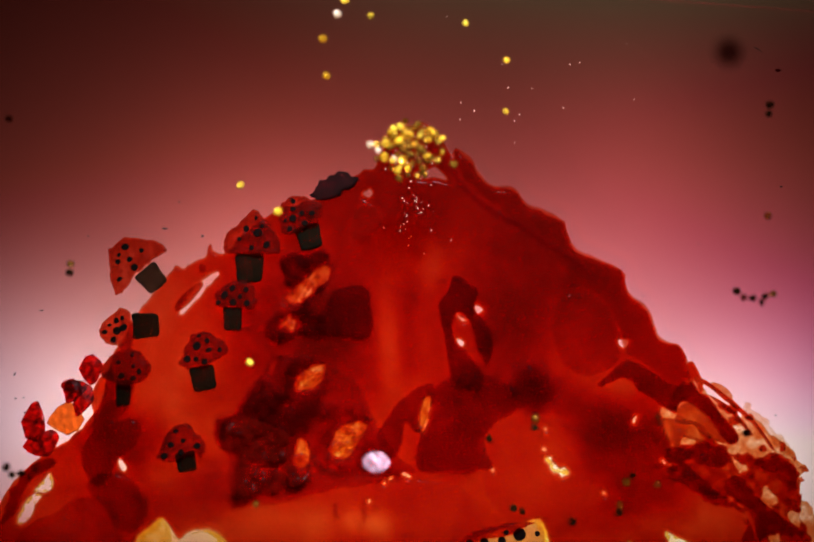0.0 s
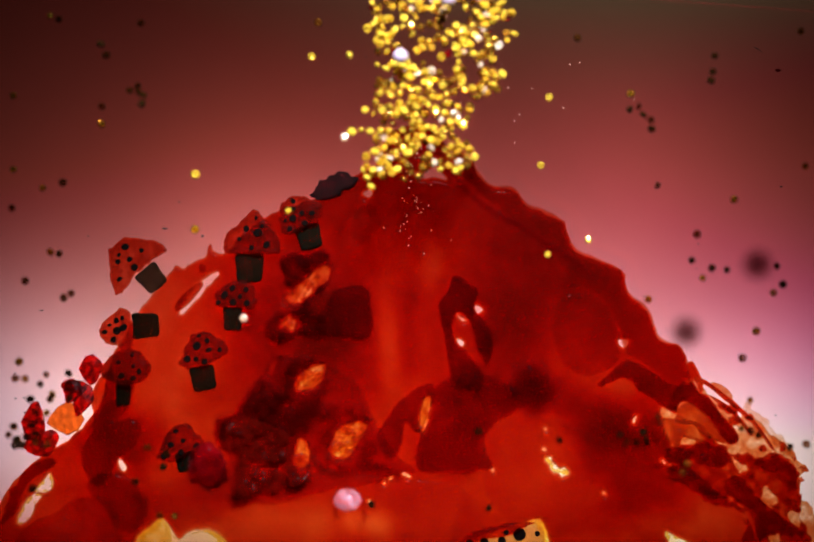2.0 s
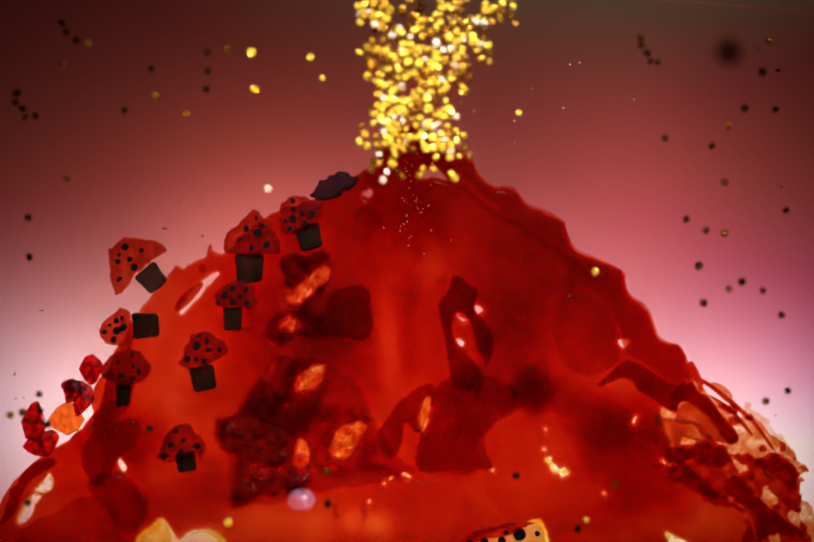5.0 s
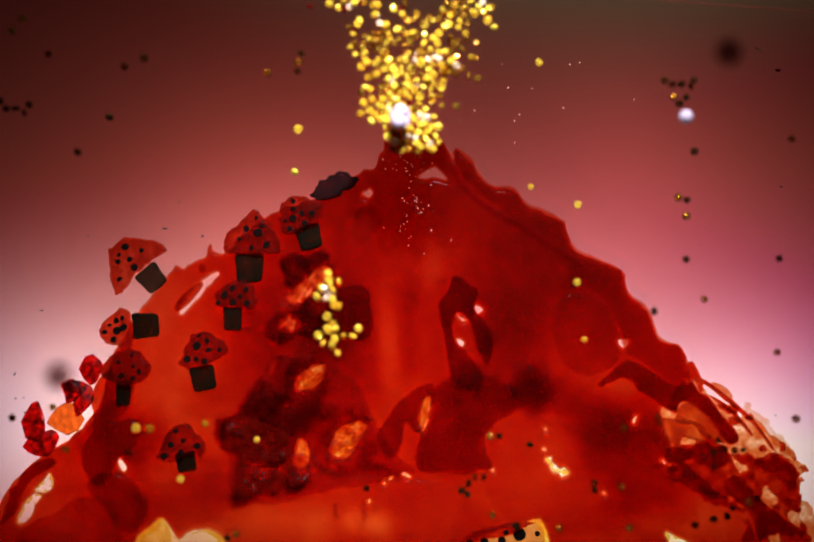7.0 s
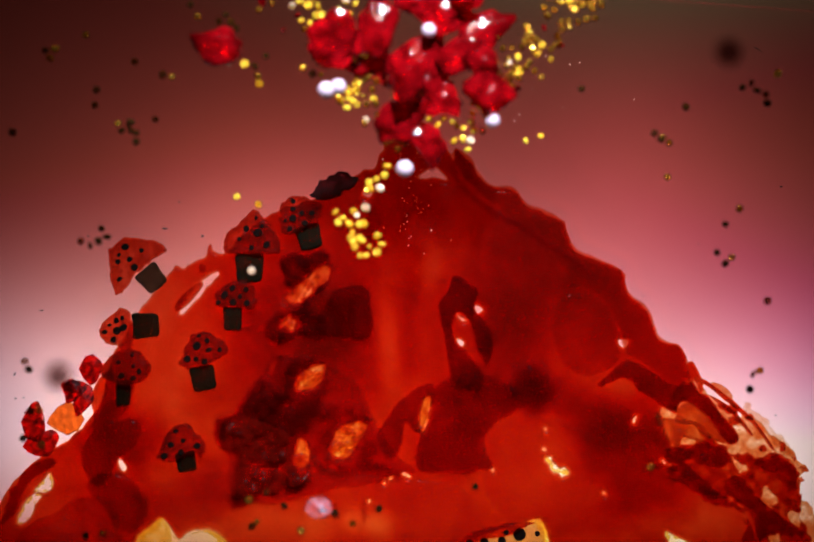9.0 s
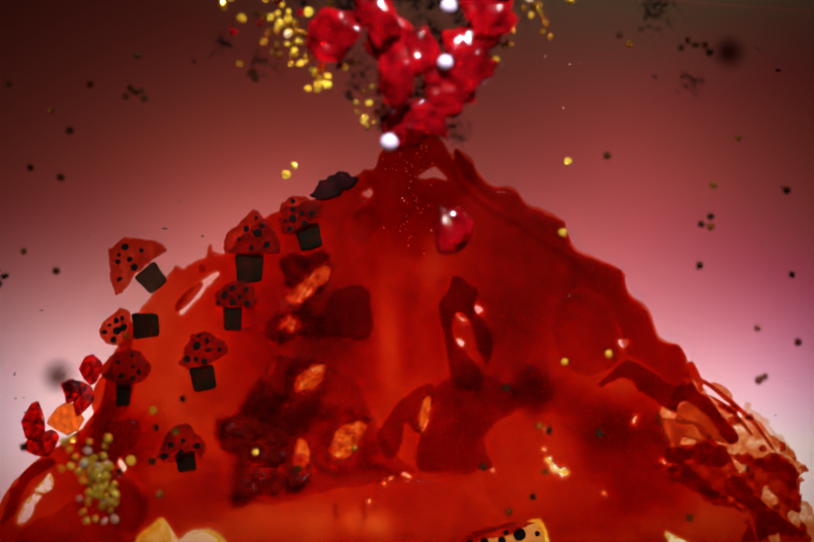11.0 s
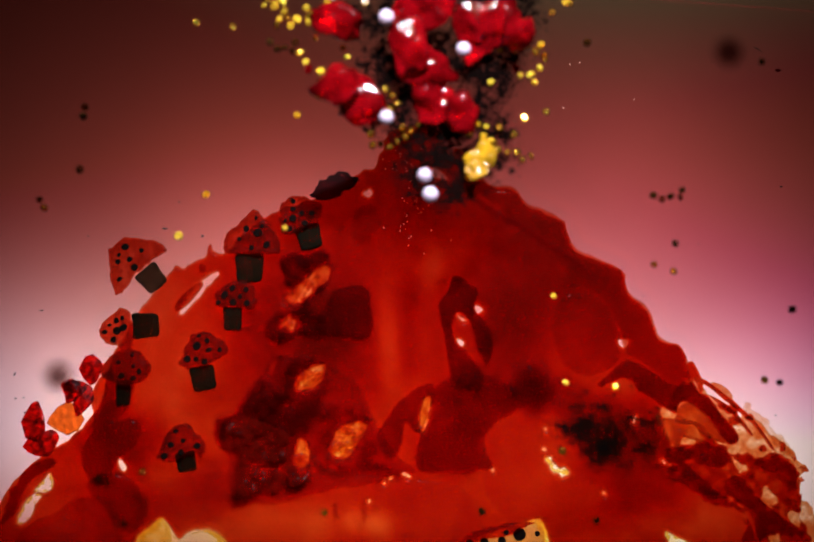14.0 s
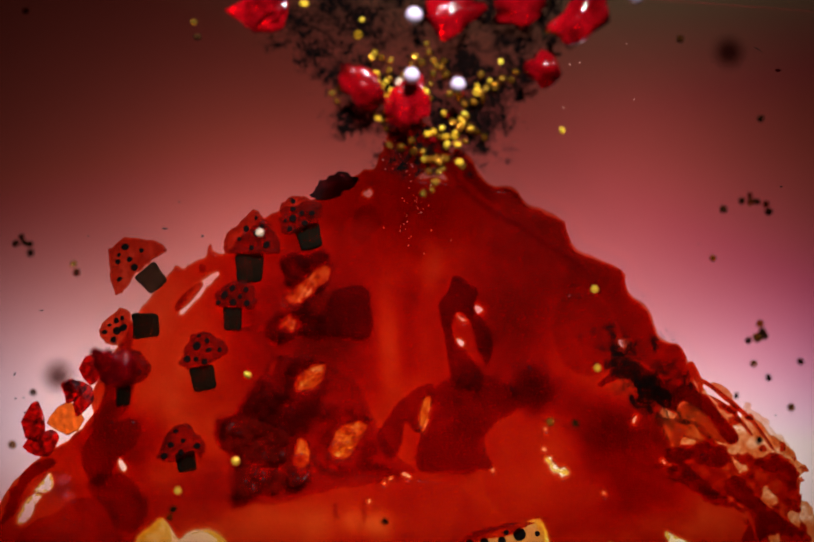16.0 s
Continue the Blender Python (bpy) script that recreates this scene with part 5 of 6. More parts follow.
SLIDE = [
    (0, []),
    (10.8, []),
    (11.3, [(16.1, 5.9), (34.1, 14.2), (38.3, -24.6), (43.8, -52.4)]),
    (11.5, [(24.4, -5.2), (32.7, 5.9), (36.9, -32.9), (52.1, -56.5)]),
    (12.0, [(27.2, -32.9), (38.3, -52.4), (52.1, -60.7)]),
    (12.5, [(36.9, -41.3), (54.9, -41.3), (63.2, -51), (45.2, -66.2)]),
    (13.0, [(30, 4.5), (50.8, -48.2), (49.4, -67.6)]),
    (13.3, [(32.7, 5.9), (50.8, -46.8), (46.6, -66.2)]),
    (13.6, [(39.7, -38.5), (49.4, -45.4), (56.3, -51)]),
    (14.0, [(42.4, -41.3), (52.1, -45.4), (59.1, -48.2)]),
    (14.5, [(16.1, -30.2), (43.8, -24.6), (61.9, -34.3)]),
    (15.0, [(27.2, -5.2), (42.4, -28.8), (49.4, -37.1)]),
    (15.5, [(43.8, -27.4), (57.7, -29.5), (75.7, -27.4)]),
    (16.0, [(53.5, -20.5), (63.2, -28.8), (71.6, -38.5)]),
]


def stream_rows(r, s, table, spread, z, spin):
    """A bead of the trickle that runs down the mountain's face."""
    rows, dx, dy = [], r.gauss(0, spread), r.gauss(0, spread)
    wait = waiting(r)
    for t, line in table:
        if line and not (t in (7.0, 9.0) and s * 37 % 1 > 0.35):
            k = s * (len(line) - 1)
            i = min(int(k), len(line) - 2)
            f = k - i
            x = line[i][0] * (1 - f) + line[i + 1][0] * f + dx
            y = line[i][1] * (1 - f) + line[i + 1][1] * f + dy
        else:
            x, y = wait
        rows.append((t, rest(x, y, z, dx * spin, dy * spin, 60 * t)))
    return rows


def thrown_rows(r, period, far):
    """A bead that is flung out of the vent and falls beside or down the mountain."""
    start, rows, t, p_old = r.uniform(0, 1), [], 0.0, None
    side = r.choice((-1, 1))
    reach, peak = far * r.uniform(0.65, 1.2) * side, r.uniform(55, 82)
    x0 = r.uniform(-12, 12)
    tilt = (r.gauss(0, 25), r.gauss(0, 25))
    while t < 16.001:
        p = (start + t / period) % 1.0
        x = x0 + reach * p ** 0.7
        y = peak + 10 * p - 178 * p * p + r.gauss(0, 0.6)
        if rows and p < p_old:
            rows.append((t - 0.07, rows[-1][1]))
        rows.append((t, rest(x, y, UPPER_Z + 0.8, tilt[0], tilt[1], 80 * t)))
        p_old, t = p, round(t + 0.25, 3)
    return rows


TIMES = (0, 0.5, 1, 1.5, 2, 2.5, 3, 3.5, 4, 6.5, 7, 7.5, 8, 8.5, 9, 11.5, 12, 12.5, 13, 13.5, 14, 14.5, 15, 15.5, 16)
# fields where scattered beads lie: side, x and y of two corners, beads at each of the times above
FIELDS = [
    (-1, -107, 37, -62, 70, (1, 2, 3, 6, 9, 8, 20, 12, 9, 8, 7, 14, 14, 16, 14, 4, 1, 1, 1, 2, 1, 1, 1, 1, 1)),
    (-1, -58, 52, -22, 72, (0, 0, 1, 2, 1, 2, 2, 1, 2, 1, 2, 8, 8, 18, 18, 6, 3, 2, 3, 6, 4, 3, 3, 3, 2)),
    (-1, -108, -6, -82, 34, (1, 7, 6, 10, 8, 9, 9, 9, 6, 6, 3, 1, 3, 3, 1, 4, 4, 5, 1, 1, 2, 1, 2, 2, 2)),
    (-1, -108, -47, -90, -22, (1, 5, 4, 10, 20, 12, 8, 20, 6, 11, 2, 1, 8, 3, 6, 4, 2, 4, 3, 1, 1, 1, 5, 1, 3)),
    (-1, -106, -72, -62, -46, (1, 4, 2, 2, 7, 2, 2, 1, 1, 3, 2, 2, 4, 2, 2, 5, 4, 3, 3, 3, 3, 2, 5, 1, 2)),
    (-1, -46, -71, -5, -55, (1, 2, 8, 1, 1, 1, 1, 1, 2, 1, 3, 2, 3, 11, 10, 2, 2, 1, 1, 1, 2, 1, 1, 2, 1)),
    (1, 45, 28, 107, 66, (2, 9, 6, 8, 8, 10, 12, 8, 9, 7, 6, 12, 10, 9, 8, 5, 2, 2, 2, 6, 2, 6, 3, 2, 2)),
    (1, 62, -12, 107, 26, (3, 15, 13, 13, 11, 12, 9, 8, 10, 11, 7, 3, 4, 6, 7, 7, 2, 5, 2, 2, 5, 4, 8, 5, 4)),
    (1, 88, -48, 108, -14, (1, 2, 3, 3, 8, 4, 4, 4, 2, 3, 2, 3, 3, 4, 3, 3, 3, 8, 6, 4, 2, 1, 8, 13, 13)),
    (1, 18, -70, 92, -40, (11, 12, 8, 7, 6, 4, 4, 3, 3, 7, 24, 2, 2, 3, 2, 11, 8, 8, 4, 2, 3, 2, 2, 2, 2)),
]


def strays():
    """Beads that skip about on the upper glass, away from the plume."""
    r = random.Random(31)
    for side, count in ((-1, 62), (1, 48)):
        places = []
        for k in range(len(TIMES)):
            here = []
            for s, x0, y0, x1, y1, counts in FIELDS:
                if s == side:
                    for _ in range(counts[k]):
                        if here and r.random() < 0.18:
                            a, turn = here[-1], r.uniform(0, 6.28)
                            here.append((a[0] + 2.4 * math.cos(turn), a[1] + 2.4 * math.sin(turn)))
                        else:
                            here.append((r.uniform(x0, x1), r.uniform(y0, y1)))
            while len(here) < count:
                here.append((side * r.uniform(124, 160), r.uniform(-60, 70)))
            places.append(here)
        for i in range(count):
            brown = i % 5 in (2, 4)
            if i % 29 == 3:
                ob = bead_cluster(720 + i, dark=True)
            else:
                ob = tagged(new("seed_bead", BROWN_BEADS[i % 2] if brown else UNLIT_BEADS[i % 2]), "small amber brown glass seed bead" if brown else "small glass seed bead coloured dark as if unlit", "bead", "scattered seed beads")
            tilt = (r.gauss(0, 25), r.gauss(0, 25))
            walk(ob, [(t, rest(*places[k][i], UPPER_Z + 0.8, tilt[0], tilt[1], 37 * k)) for k, t in enumerate(TIMES)])


GEM_SIZES = ((16, 11), (14, 12), (17, 10), (12, 10), (15, 10), (12, 9), (16, 12), (11, 8), (14, 9), (13, 11), (10, 8), (16, 9), (11, 9), (12, 8), (13, 10), (10, 9), (14, 8))


def keyed(ob, keys, r, z, spin):
    wait, rows, turn = waiting(r), [], r.uniform(0, 360)
    for t, *at in keys:
        turn += r.uniform(-1, 1) * spin
        x, y = at or wait
        rows.append((t, rest(x, y, z, 0, 0, turn)))
    if rows[-1][0] < 16:
        rows.append((16.0, rows[-1][1]))
    walk(ob, rows)


def crumpled_mesh(name, seed, size, mat, cuts=3):
    """A crumpled, lumpy chip with folds and dents."""
    me = chip_mesh(name, seed, (1000, 1000, 1000), mat, cuts=cuts, jitter=0.10)
    off = Vector((seed * 3.7, seed * 1.3, 0))
    low = 9.0
    for v in me.vertices:
        p = v.co * 2 - Vector((0, 0, 0.7))
        k = 1 + 0.34 * noise.noise(p * 1.3 + off) - 0.42 * abs(noise.noise(p * 2.4 + off)) + 0.12 * noise.noise(p * 5 + off)
        p = p * k
        v.co = Vector((p.x * size[0], p.y * size[1], p.z * size[2])) * 0.56 * MM
        low = min(low, v.co.z)
    for v in me.vertices:
        v.co.z -= low
    return me


def gem(i, keys):
    w, h = GEM_SIZES[i]
    ob = new("red_gem", crumpled_mesh("red_gem", 800 + i, (w * 1.13, h * 1.18, 5.0), GEM, 3))
    ob.data.polygons.foreach_set("use_smooth", [i % 3 > 0] * len(ob.data.polygons))
    tagged(ob, "large translucent bright red polished glass gem", "gem", "red gems of the eruption")
    keyed(ob, keys, random.Random(900 + i), UPPER_Z + 0.05 + i * 0.45, 50)


def pearl(i, keys):
    """A pearl above the vent; down the slope, an added drop for lamp glints."""
    ob = tagged(new("pearl", pearl_mesh(1.95 + 0.15 * (i % 3))), "round white lavender pearl bead", "bead", "pearls of the eruption")
    keyed(ob, [(t, *at) if at and at[1] > -40 else (t,) for t, *at in keys], random.Random(950 + i), UPPER_Z + 6.0, 30)
    if any(at and at[1] <= -40 for t, *at in keys):
        bm = bmesh.new()
        bmesh.ops.create_uvsphere(bm, u_segments=28, v_segments=16, radius=3.8 * MM)
        for v in bm.verts:
            lump = 1 + 0.12 * noise.noise(v.co * 600 + Vector((i * 5.0, 0, 0)))
            v.co = Vector((v.co.x * lump, v.co.y * lump * 0.8, max(v.co.z, -0.0006) * 0.5 * lump))
        drop = tagged(part("glint_drop", bm, GLINT_GEL, smooth=True), "leaning clear glossy gel drop added for a lamp glint on the jelly", "gel drop", "gel drops on the slope")
        r = random.Random(990 + i)
        wait = waiting(r)
        walk(drop, [(t, rest(*(at if at and at[1] <= -40 else wait), UPPER_Z + 2.2, -27)) for t, *at in keys])


def motions():
    r = random.Random(11)
    for i in range(185):
        brown = i % 7 == 3 or (i < 80 and i % 2 == 0)
        ob = tagged(new("seed_bead", BROWN_BEADS[i % 2] if brown else BEADS[i % 4]), "small amber brown glass seed bead" if brown else "small shiny gold glass seed bead", "bead", "gold seed beads of the eruption")
        walk(ob, plume_rows(PLUME, r, i / 185, r.uniform(1.6, 2.6), UPPER_Z + 1.1 + (i % 5) * 0.25))
    for i in range(88):
        ob = bead_cluster(600 + i, i % 7 == 3 or (i < 40 and i % 2 == 0))
        walk(ob, plume_rows(PLUME, r, (i + 0.5) / 88, r.uniform(1.6, 2.6), UPPER_Z + 1.1, 0.9, spin=20))
    sands = [sand_mesh(500 + k) for k in range(14)]
    for i in range(195):
        ob = tagged(new("sand_clump", sands[i % 14]), "loose clump of black sand grains", "sand", "black sand of the eruption")
        walk(ob, plume_rows(SOOT, r, i / 195, r.uniform(2.0, 3.4), UPPER_Z + 0.03, spin=15))
    for i in range(14):
        ob = tagged(new("red_chip", chip_mesh("red_chip", 700 + i, (r.uniform(2, 4), r.uniform(2, 3.4), 1.6), GEM, cuts=1)), "small bright red glass chip", "chip", "red chips of the eruption")
        walk(ob, plume_rows(PLUME, r, 0.1 + i / 50, r.uniform(1.8, 3.0), UPPER_Z + 0.05, 1.1))
    gem(0, [(0,), (0.3,), (0.5, -28.3, 24.3), (1,), (7,), (7.5, -20.2, 71.4), (8, -28.8, 64.7), (8.5, -38, 68.3), (9, -11.6, 57.9), (10.2, -4.5, 63), (11.5, -2.9, 55.5), (12, -1.5, 49.7), (12.5,), (13, 16.8, 65.1), (13.5, 17.5, 69.5), (14, 18.9, 64.1), (14.5, 11.7, 62), (15,), (15.5, -40.8, 65.8), (16, -38, 69.7)])
    gem(1, [(0,), (0.3,), (0.5, -42.3, 17.8), (1, -85.6, -40.6), (1.5,), (7,), (7.5, -3.6, 55), (8, -4.4, 53.7), (8.5, 3.7, 58.4), (9, 4.3, 56.8), (10.2, 2.2, 60), (11.5, 3.3, 56.9), (12, 4.3, 61.4), (12.5, -5.4, 62.8), (13, -4.3, 63.7), (13.5, -11.6, 38.9), (14, -11.6, 45), (14.5, -12.8, 45.7), (15,), (15.5, 0, 56.9), (16,)])
    gem(2, [(0,), (0.3,), (0.5, -61.3, -5.2), (1, -61.2, -10.7), (1.5,), (7,), (7.5, 5.1, 59.3), (8, -9.3, 38.8), (8.5, -4.3, 42.1), (9, -1.9, 40.3), (10.2, -0.5, 42), (11.5, 0, 37.8), (12, 3.6, 48.8), (12.5,), (13, 28.6, 66.6), (13.5, 24.7, 73.3), (14, 23.8, 67), (14.5, 24.4, 68.3), (15, 23.6, 59.4), (15.5, 23.4, 65.8), (16, 30, 71.1)])
    gem(3, [(0,), (0.3,), (0.5, -84.9, -21), (1, -79.6, -19.1), (1.5,), (7,), (7.5, 3.6, 47.5), (8, -3.3, 34), (8.5, 3.1, 46.6), (9, 7.1, 47.2), (10.2, 7.4, 53.7), (11.5, 11.6, 46.8), (12, 10.3, 46.8), (12.5, 8.5, 44), (13, 8.7, 43.3), (13.5, -6, 38.8), (14, 7.1, 44.9), (14.5, 1.1, 40.4), (15, 2.8, 40.3), (15.5, 5.2, 53.9), (16, 0.1, 44)])
    gem(4, [(0,), (0.3,), (0.5, -100.1, -57.6), (1, -106.9, -64.8), (1.5, -95.6, -56.5), (2,), (7,), (7.5, 19.7, 59.3), (8, 22.5, 62.6), (8.5, 27.9, 64.1), (9, 20.2, 62.8), (10.2, 16.1, 64.1), (11.5, 18, 56.3), (12, 30.5, 69.5), (12.5,), (13, 1.3, 63.3), (13.5, 2.9, 55.8), (14, 4.4, 53.7), (14.5, 4.3, 55.8), (15,), (15.5, 5, 68.3), (16, 11.9, 66.9)])
    gem(5, [(0,), (0.5,), (1, -100.8, -43.6), (1.5, -92.1, -49.6), (2, -53.3, -51), (2.5,), (7,), (7.5, -0.6, 69.7), (8, 2.5, 68.8), (8.5, 1.2, 64.1), (9, 2.2, 72.5), (10.2,), (11.5, -17.8, -53), (12, -58.1, -61.4), (12.5, -97.6, -66.2), (13,), (13.5, -37.9, 70.5), (14, 8.6, 72.7), (14.5, -12.2, 71.4), (15, -7.5, 67.3), (15.5, -9.6, 55.1), (16,)])
    gem(6, [(0,), (7,), (7.5, 11, 69.7), (8, -25.2, 43.3), (8.5, -19, 69.7), (9, -18.5, 59.8), (10.2, -18.6, 57.2), (11.5, -21.9, 62.8), (12, -29.3, 62.8), (12.5, -25.5, 71.1), (13, -24.8, 68.3), (13.5, -32, 66.6), (14, 2.9, 66.9), (14.5, -0.6, 70.4), (15,), (15.5, 6.4, 59.4), (16,)])
    gem(7, [(0,), (7,), (7.5, 2.9, 57.1), (8, 0.5, 53.1), (8.5, -1.2, 55.3), (9, -1.2, 53), (10.2, -3.3, 47.5), (11.5, 16.1, 39.5), (12, 10.3, 32.2), (12.5,), (13, 15.4, 49.4), (13.5, 2.7, 28.1), (14, 14.7, 42.1), (14.5, -6.1, 34.7), (15, 11.1, 38.2), (15.5, 11.6, 55.5), (16,)])
    gem(8, [(0,), (7,), (7.5, 12.5, 59.4), (8, 9.2, 56.9), (8.5, 10.5, 59.6), (9, 13.3, 57.2), (10.2, 13.3, 53), (11.5, 17, 52), (12, -18.6, 50.3), (12.5, -20, 56.5), (13, -20.4, 57.9), (13.5, -26.2, 56.4), (14, -19, 66.9), (14.5, -18.6, 67.6), (15, -21.1, 71.5), (15.5, -11.4, 54.8), (16, -11.6, 49.6)])
    gem(9, [(0,), (7,), (7.5, 8.7, 47.5), (8, 17.3, 47.5), (8.5,), (9, 8.5, 69.7), (10.2, 9.8, 69.6), (11.5, 26.2, 68.7), (12, 24.8, 65.8), (12.5,), (13, 10.3, 69.4), (13.5, -2.9, 27.3), (14,), (14.5, 39.7, 64.8), (15,), (15.5, -2.5, 55.5), (16,)])
    gem(10, [(0,), (7,), (7.5, 12.7, 63.1), (8, 16.6, 54.7), (8.5, 34.3, 64.2), (9, 19.8, 54.7), (10.2,), (11.5, 22.8, 39.9), (12, 17.2, 30), (12.5,), (13, 35.2, 68.1), (13.5, 43.8, 68), (14, 29.3, 62.5), (14.5, 34.1, 55.1), (15, 32.9, 40.3), (15.5, 38, 56.9), (16, 35.5, 53)])
    gem(11, [(0,), (7,), (7.5, 6, 71.5), (8, -3.3, 67.3), (8.5, -5.8, 65.5), (9, -8.9, 64.1), (10.2, -11.6, 66.9), (11.5, -7.4, 67.2), (12, -13.2, 52.6), (12.5, -51.2, 70.4), (13, -4.7, 50.5), (13.5, -2.1, 53.1), (14, -0.5, 59.8), (14.5, -6.8, 54.4), (15,), (15.5, 32.7, 61), (16, 45.2, 66.9)])
    gem(12, [(0,), (7.5,), (8, -50.2, 63.2), (8.5,), (9, 6.4, 32.9), (10.2, 6.4, 39.2), (11.5, 5.8, 39.5), (12, 3, 46.5), (12.5,), (14,), (14.5, -34.5, 60.7), (15, -25.2, 65.3), (15.5, -19, 55.5), (16,)])
    gem(13, [(0,), (7.5,), (8, -44.3, 61.3), (8.5, -45, 69.3), (9, -49.1, 59.3), (10.2,), (11.5,), (12, -43.5, 67.2), (12.5, -36.6, 64.8), (13, -11.1, 48.2), (13.5, -8.7, 52.1), (14, -18.4, 49.2), (14.5, -6.1, 46.1), (15,), (15.5,), (16, -75.7, -24.6)])
    gem(14, [(0,), (8.5,), (9, 20.9, 45.4), (10.2,), (11.5,), (12, -62.3, -37.8), (12.5, -68.5, -38.5), (13,), (14,), (14.5, 31.2, 74.1), (15,), (16,)])
    gem(15, [(0,), (8.5,), (9, 15.1, 72.7), (10.2,), (16,)])
    gem(16, [(0,), (8.5,), (9, 0.7, 52.2), (10.2, -10.2, 48.8), (11.5, 23.3, 52.6), (12, 62.7, 55.5), (12.5,), (16,)])
    pearl(0, [(0, -8.2, -50.7), (0.5, -20, -60.7), (1, -11.6, -10.7), (1.5, 2.6, 48.6), (2, -1.7, 56.1), (2.5, -20, 54.7), (3, 29, 60), (3.5,), (4, 36.2, 44.7), (6.5,), (7, -1.7, 41.7), (7.5, -3.7, 22.3), (8, -10.7, 28.4), (8.5,), (9, 5.7, 62.8), (10.2, 9.2, 50.3), (11.5, 12.6, 56.9), (12, 17.1, 57.2), (12.5, 6.7, 62.5), (13,), (13.5, 16.5, 54.4), (14, 14.7, 57.9), (14.5, 13.3, 57.2), (15, 21.6, 55.8), (15.5, 6.8, 29.7), (16, 13.3, 48.6)])
    pearl(1, [(0,), (1.5,), (2, 10.8, 71.1), (2.5,), (6.5,), (7, -2.2, 39.2), (7.5, -0.6, 32.9), (8, 7.1, 44.7), (8.5, -6.8, 51.7), (9, -17.9, 48.1), (10.2,), (11.5, -7.5, 55.1), (12,), (12.5, 3.3, 64.1), (13, -38.7, 68.3), (13.5, 9.2, 54.4), (14, -5.4, 66.2), (14.5, 3.6, 68.6), (15, 0.8, 55.1), (15.5, 0.1, 39.9), (16, 1.2, 51)])
    pearl(2, [(0,), (1.5,), (2, -15.8, -60.7), (2.5, -5.4, -60.7), (3, -1.2, -51), (3.5, -18.3, -55.8), (4, -28.3, -60.7), (6.5, -23.4, -60.7), (7,), (7.5, 0.8, 1.7), (8, -11, -8), (8.5, -20, -3.8), (9, -0.6, 26.7), (10.2, -11.6, 30.9), (11.5, -1.2, 42), (12,), (13,), (13.5, 19.6, 47.5), (14,), (14.5, 13.3, 61.6), (15, 14.7, 64.6), (15.5, -22.7, 68.3), (16, 1.8, 66.6)])
    pearl(3, [(0,), (6.5,), (7, 72.8, 40.3), (7.5, 2.9, 10.1), (8, -16.5, 31.6), (8.5,), (9, 22.3, 39.2), (10.2,), (11.5, 23, 68.6), (12,), (13,), (13.5, 7.8, 23.9), (14, 4.6, 25), (14.5, 20.2, 33.2), (15,), (15.5, -52.7, -63.2), (16, -91.8, -60.4)])
    pearl(4, [(0,), (7.5,), (8, -21.4, 26.7), (8.5,), (9, -23.4, -62.8), (10.2,), (11.5, 24.7, 67.5), (12, 29, 55.5), (12.5, 5, 57.5), (13, 9.2, 31.1), (13.5, 9.4, 33.6), (14, 6.1, 20), (14.5, 13.3, 42), (15, 48, 71.8), (15.5, -6.1, 16), (16, 59.8, 71.8)])
    pearl(5, [(0,), (7.5,), (8, -20, 55.1), (8.5, -28.3, 59.3), (9, -21.1, 47.2), (10.2,), (11.5,), (12, -66.4, -52.4), (12.5, -53.3, -56.8), (13, -63.7, -60.7), (13.5, -32.5, 4.5), (14,), (14.5, -28.3, -51), (15,), (15.5,), (16, -92.8, -56.5)])
    pearl(6, [(0,), (13,), (13.5, 9.8, 51.4), (14, -5.4, 40.1), (14.5, -6.1, 30.9), (15,), (16,)])
    amber = tagged(new("yellow_gem", crumpled_mesh("yellow_gem", 860, (11, 9, 6), YELLOW_GEM)), "translucent amber yellow glass gem", "gem")
    keyed(amber, [(0,), (13.2,), (13.5, 16.1, 64.1), (14, 19.6, 28.8), (14.5, 21.6, 49.6), (15, 39, 70.8), (15.4,), (16,)], random.Random(77), UPPER_Z + 0.05, 30)
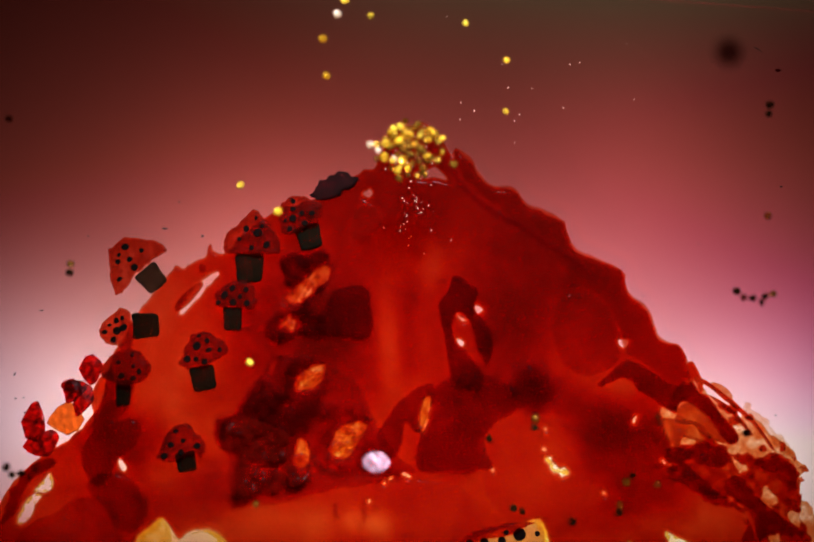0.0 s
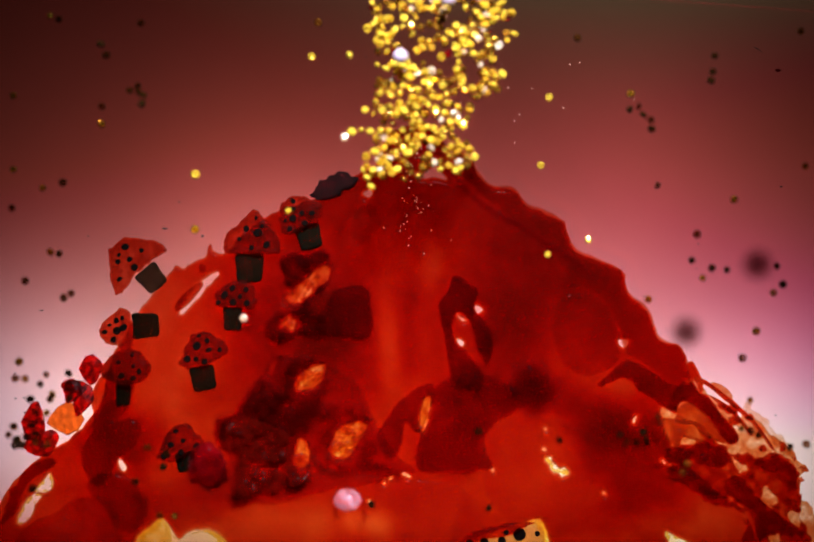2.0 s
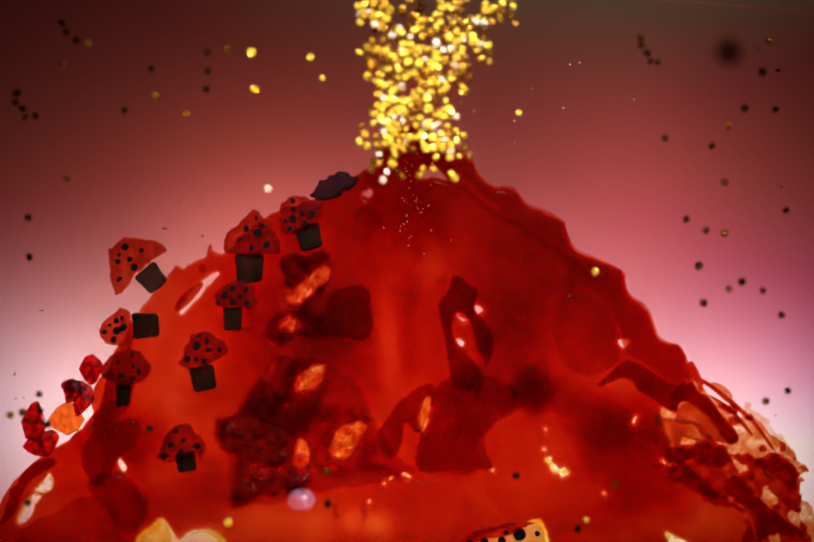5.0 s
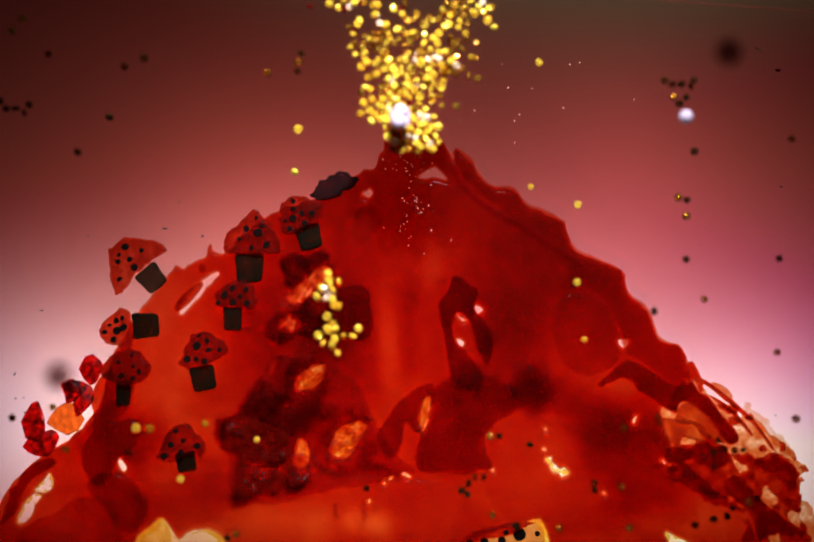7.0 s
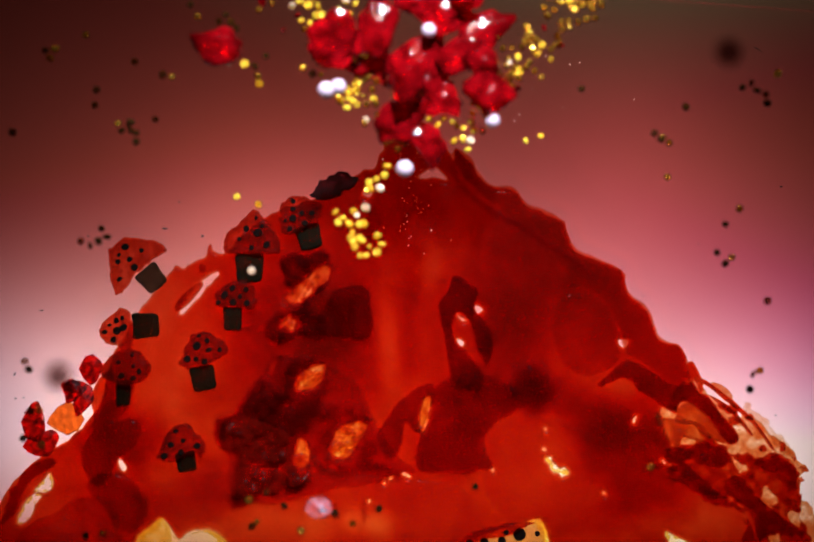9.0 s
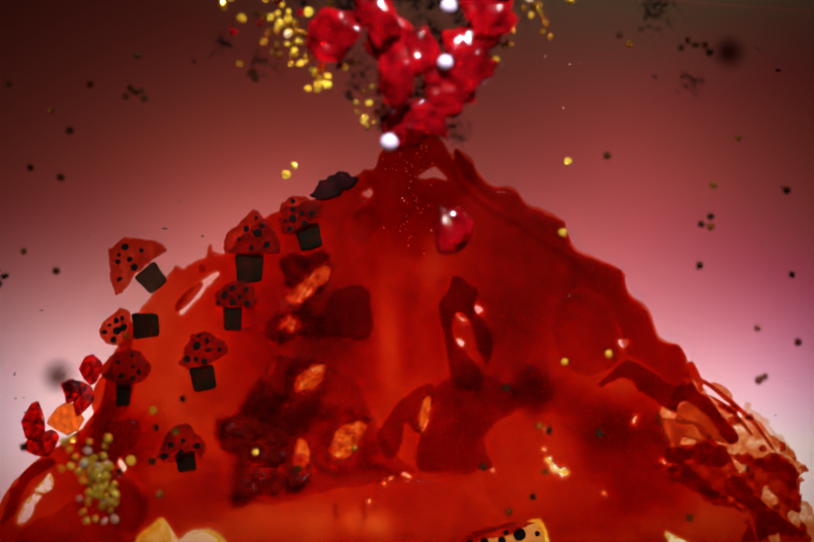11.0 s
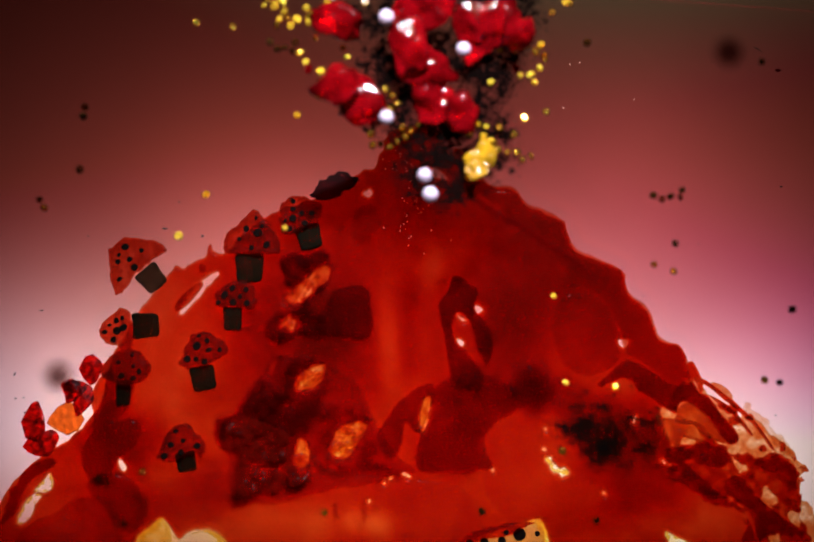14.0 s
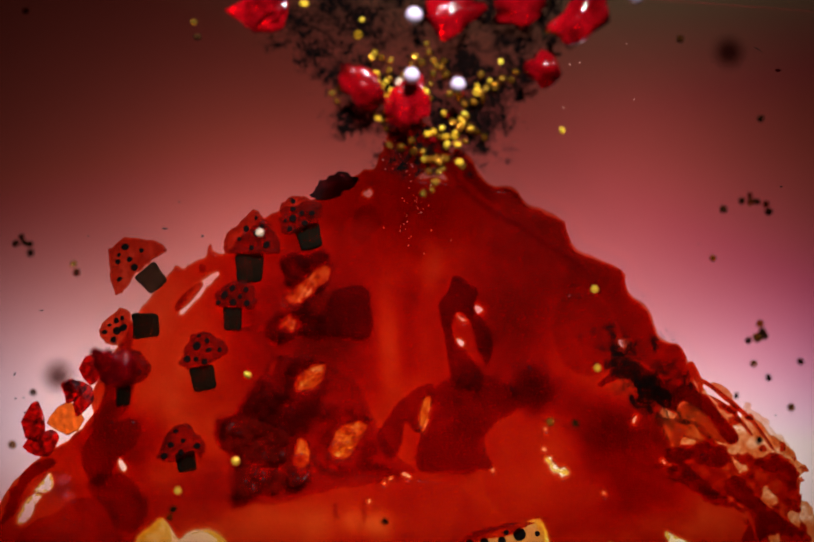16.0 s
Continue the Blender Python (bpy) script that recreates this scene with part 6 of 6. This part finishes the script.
    clear = tagged(new("clear_gem", crumpled_mesh("clear_gem", 870, (6, 5.5, 4), CLEAR_GEM)), "milky clear white glass gem", "gem")
    keyed(clear, [(0,), (6.7,), (7, -1.7, 40.6), (7.4,), (7.7,), (8, -10.3, 41.4), (8.4,), (11.2,), (11.5, 24, 68.3), (12,), (14.1,), (14.5, -6.1, 30.9), (14.9,), (16,)], random.Random(78), UPPER_Z + 5.0, 20)
    for i in range(30):
        ob = tagged(new("seed_bead", BEADS[i % 4]), "small shiny gold glass seed bead", "bead", "gold seed beads of the trickle")
        walk(ob, stream_rows(r, (i + 0.5) / 30, STREAM, 1.3, UPPER_Z + 0.9, 15))
    for i in range(14):
        ob = tagged(new("seed_bead", BEADS[i % 4]), "small shiny gold glass seed bead", "bead", "seed beads thrown out")
        walk(ob, thrown_rows(r, r.uniform(2.5, 4.5), 62))
    strays()
    for i in range(10):
        walk(bead_cluster(680 + i), stream_rows(r, (i + 0.3) / 10, STREAM, 1.3, UPPER_Z + 0.9, 0))
    slides = [sand_mesh(540 + k, 420) for k in range(6)]
    for i in range(30):
        ob = tagged(new("sand_clump", slides[i % 6]), "loose clump of black sand sliding down the flank", "sand", "black sand of the slide")
        walk(ob, stream_rows(r, (i + 0.5) / 30, SLIDE, 3.2, UPPER_Z + 0.03, 0))
    # soft discs stand for out-of-focus beads lying on the diffusing sheet
    blots = [((0, 1), (1.2, 1), (1.5, 2), (2.6, 2), (3.2, 1), (16, 1)), ((0, 0), (5.0, 0), (6.2, 3), (16, 3)), ((0, 0), (1.2, 0), (1.5, 4), (2.7, 4), (3.2, 0), (16, 0))]
    spots = ((-190.0, 150.0), (117.8, 80.1), (128.2, 2.4), (-127.5, -38.4), (102.1, -22.3))
    for i, keys in enumerate(blots):
        bm = bmesh.new()
        bmesh.ops.create_circle(bm, cap_ends=True, segments=32, radius=0.0094)
        ob = tagged(part("blurred_bead", bm, BLUR), "soft dark disc standing for a blurred bead on the diffusing sheet", "blot", "ink blots on the sheet")
        walk(ob, [(t, rest(*spots[k], -79.4 + 0.2 * i)) for t, k in keys])



motions()
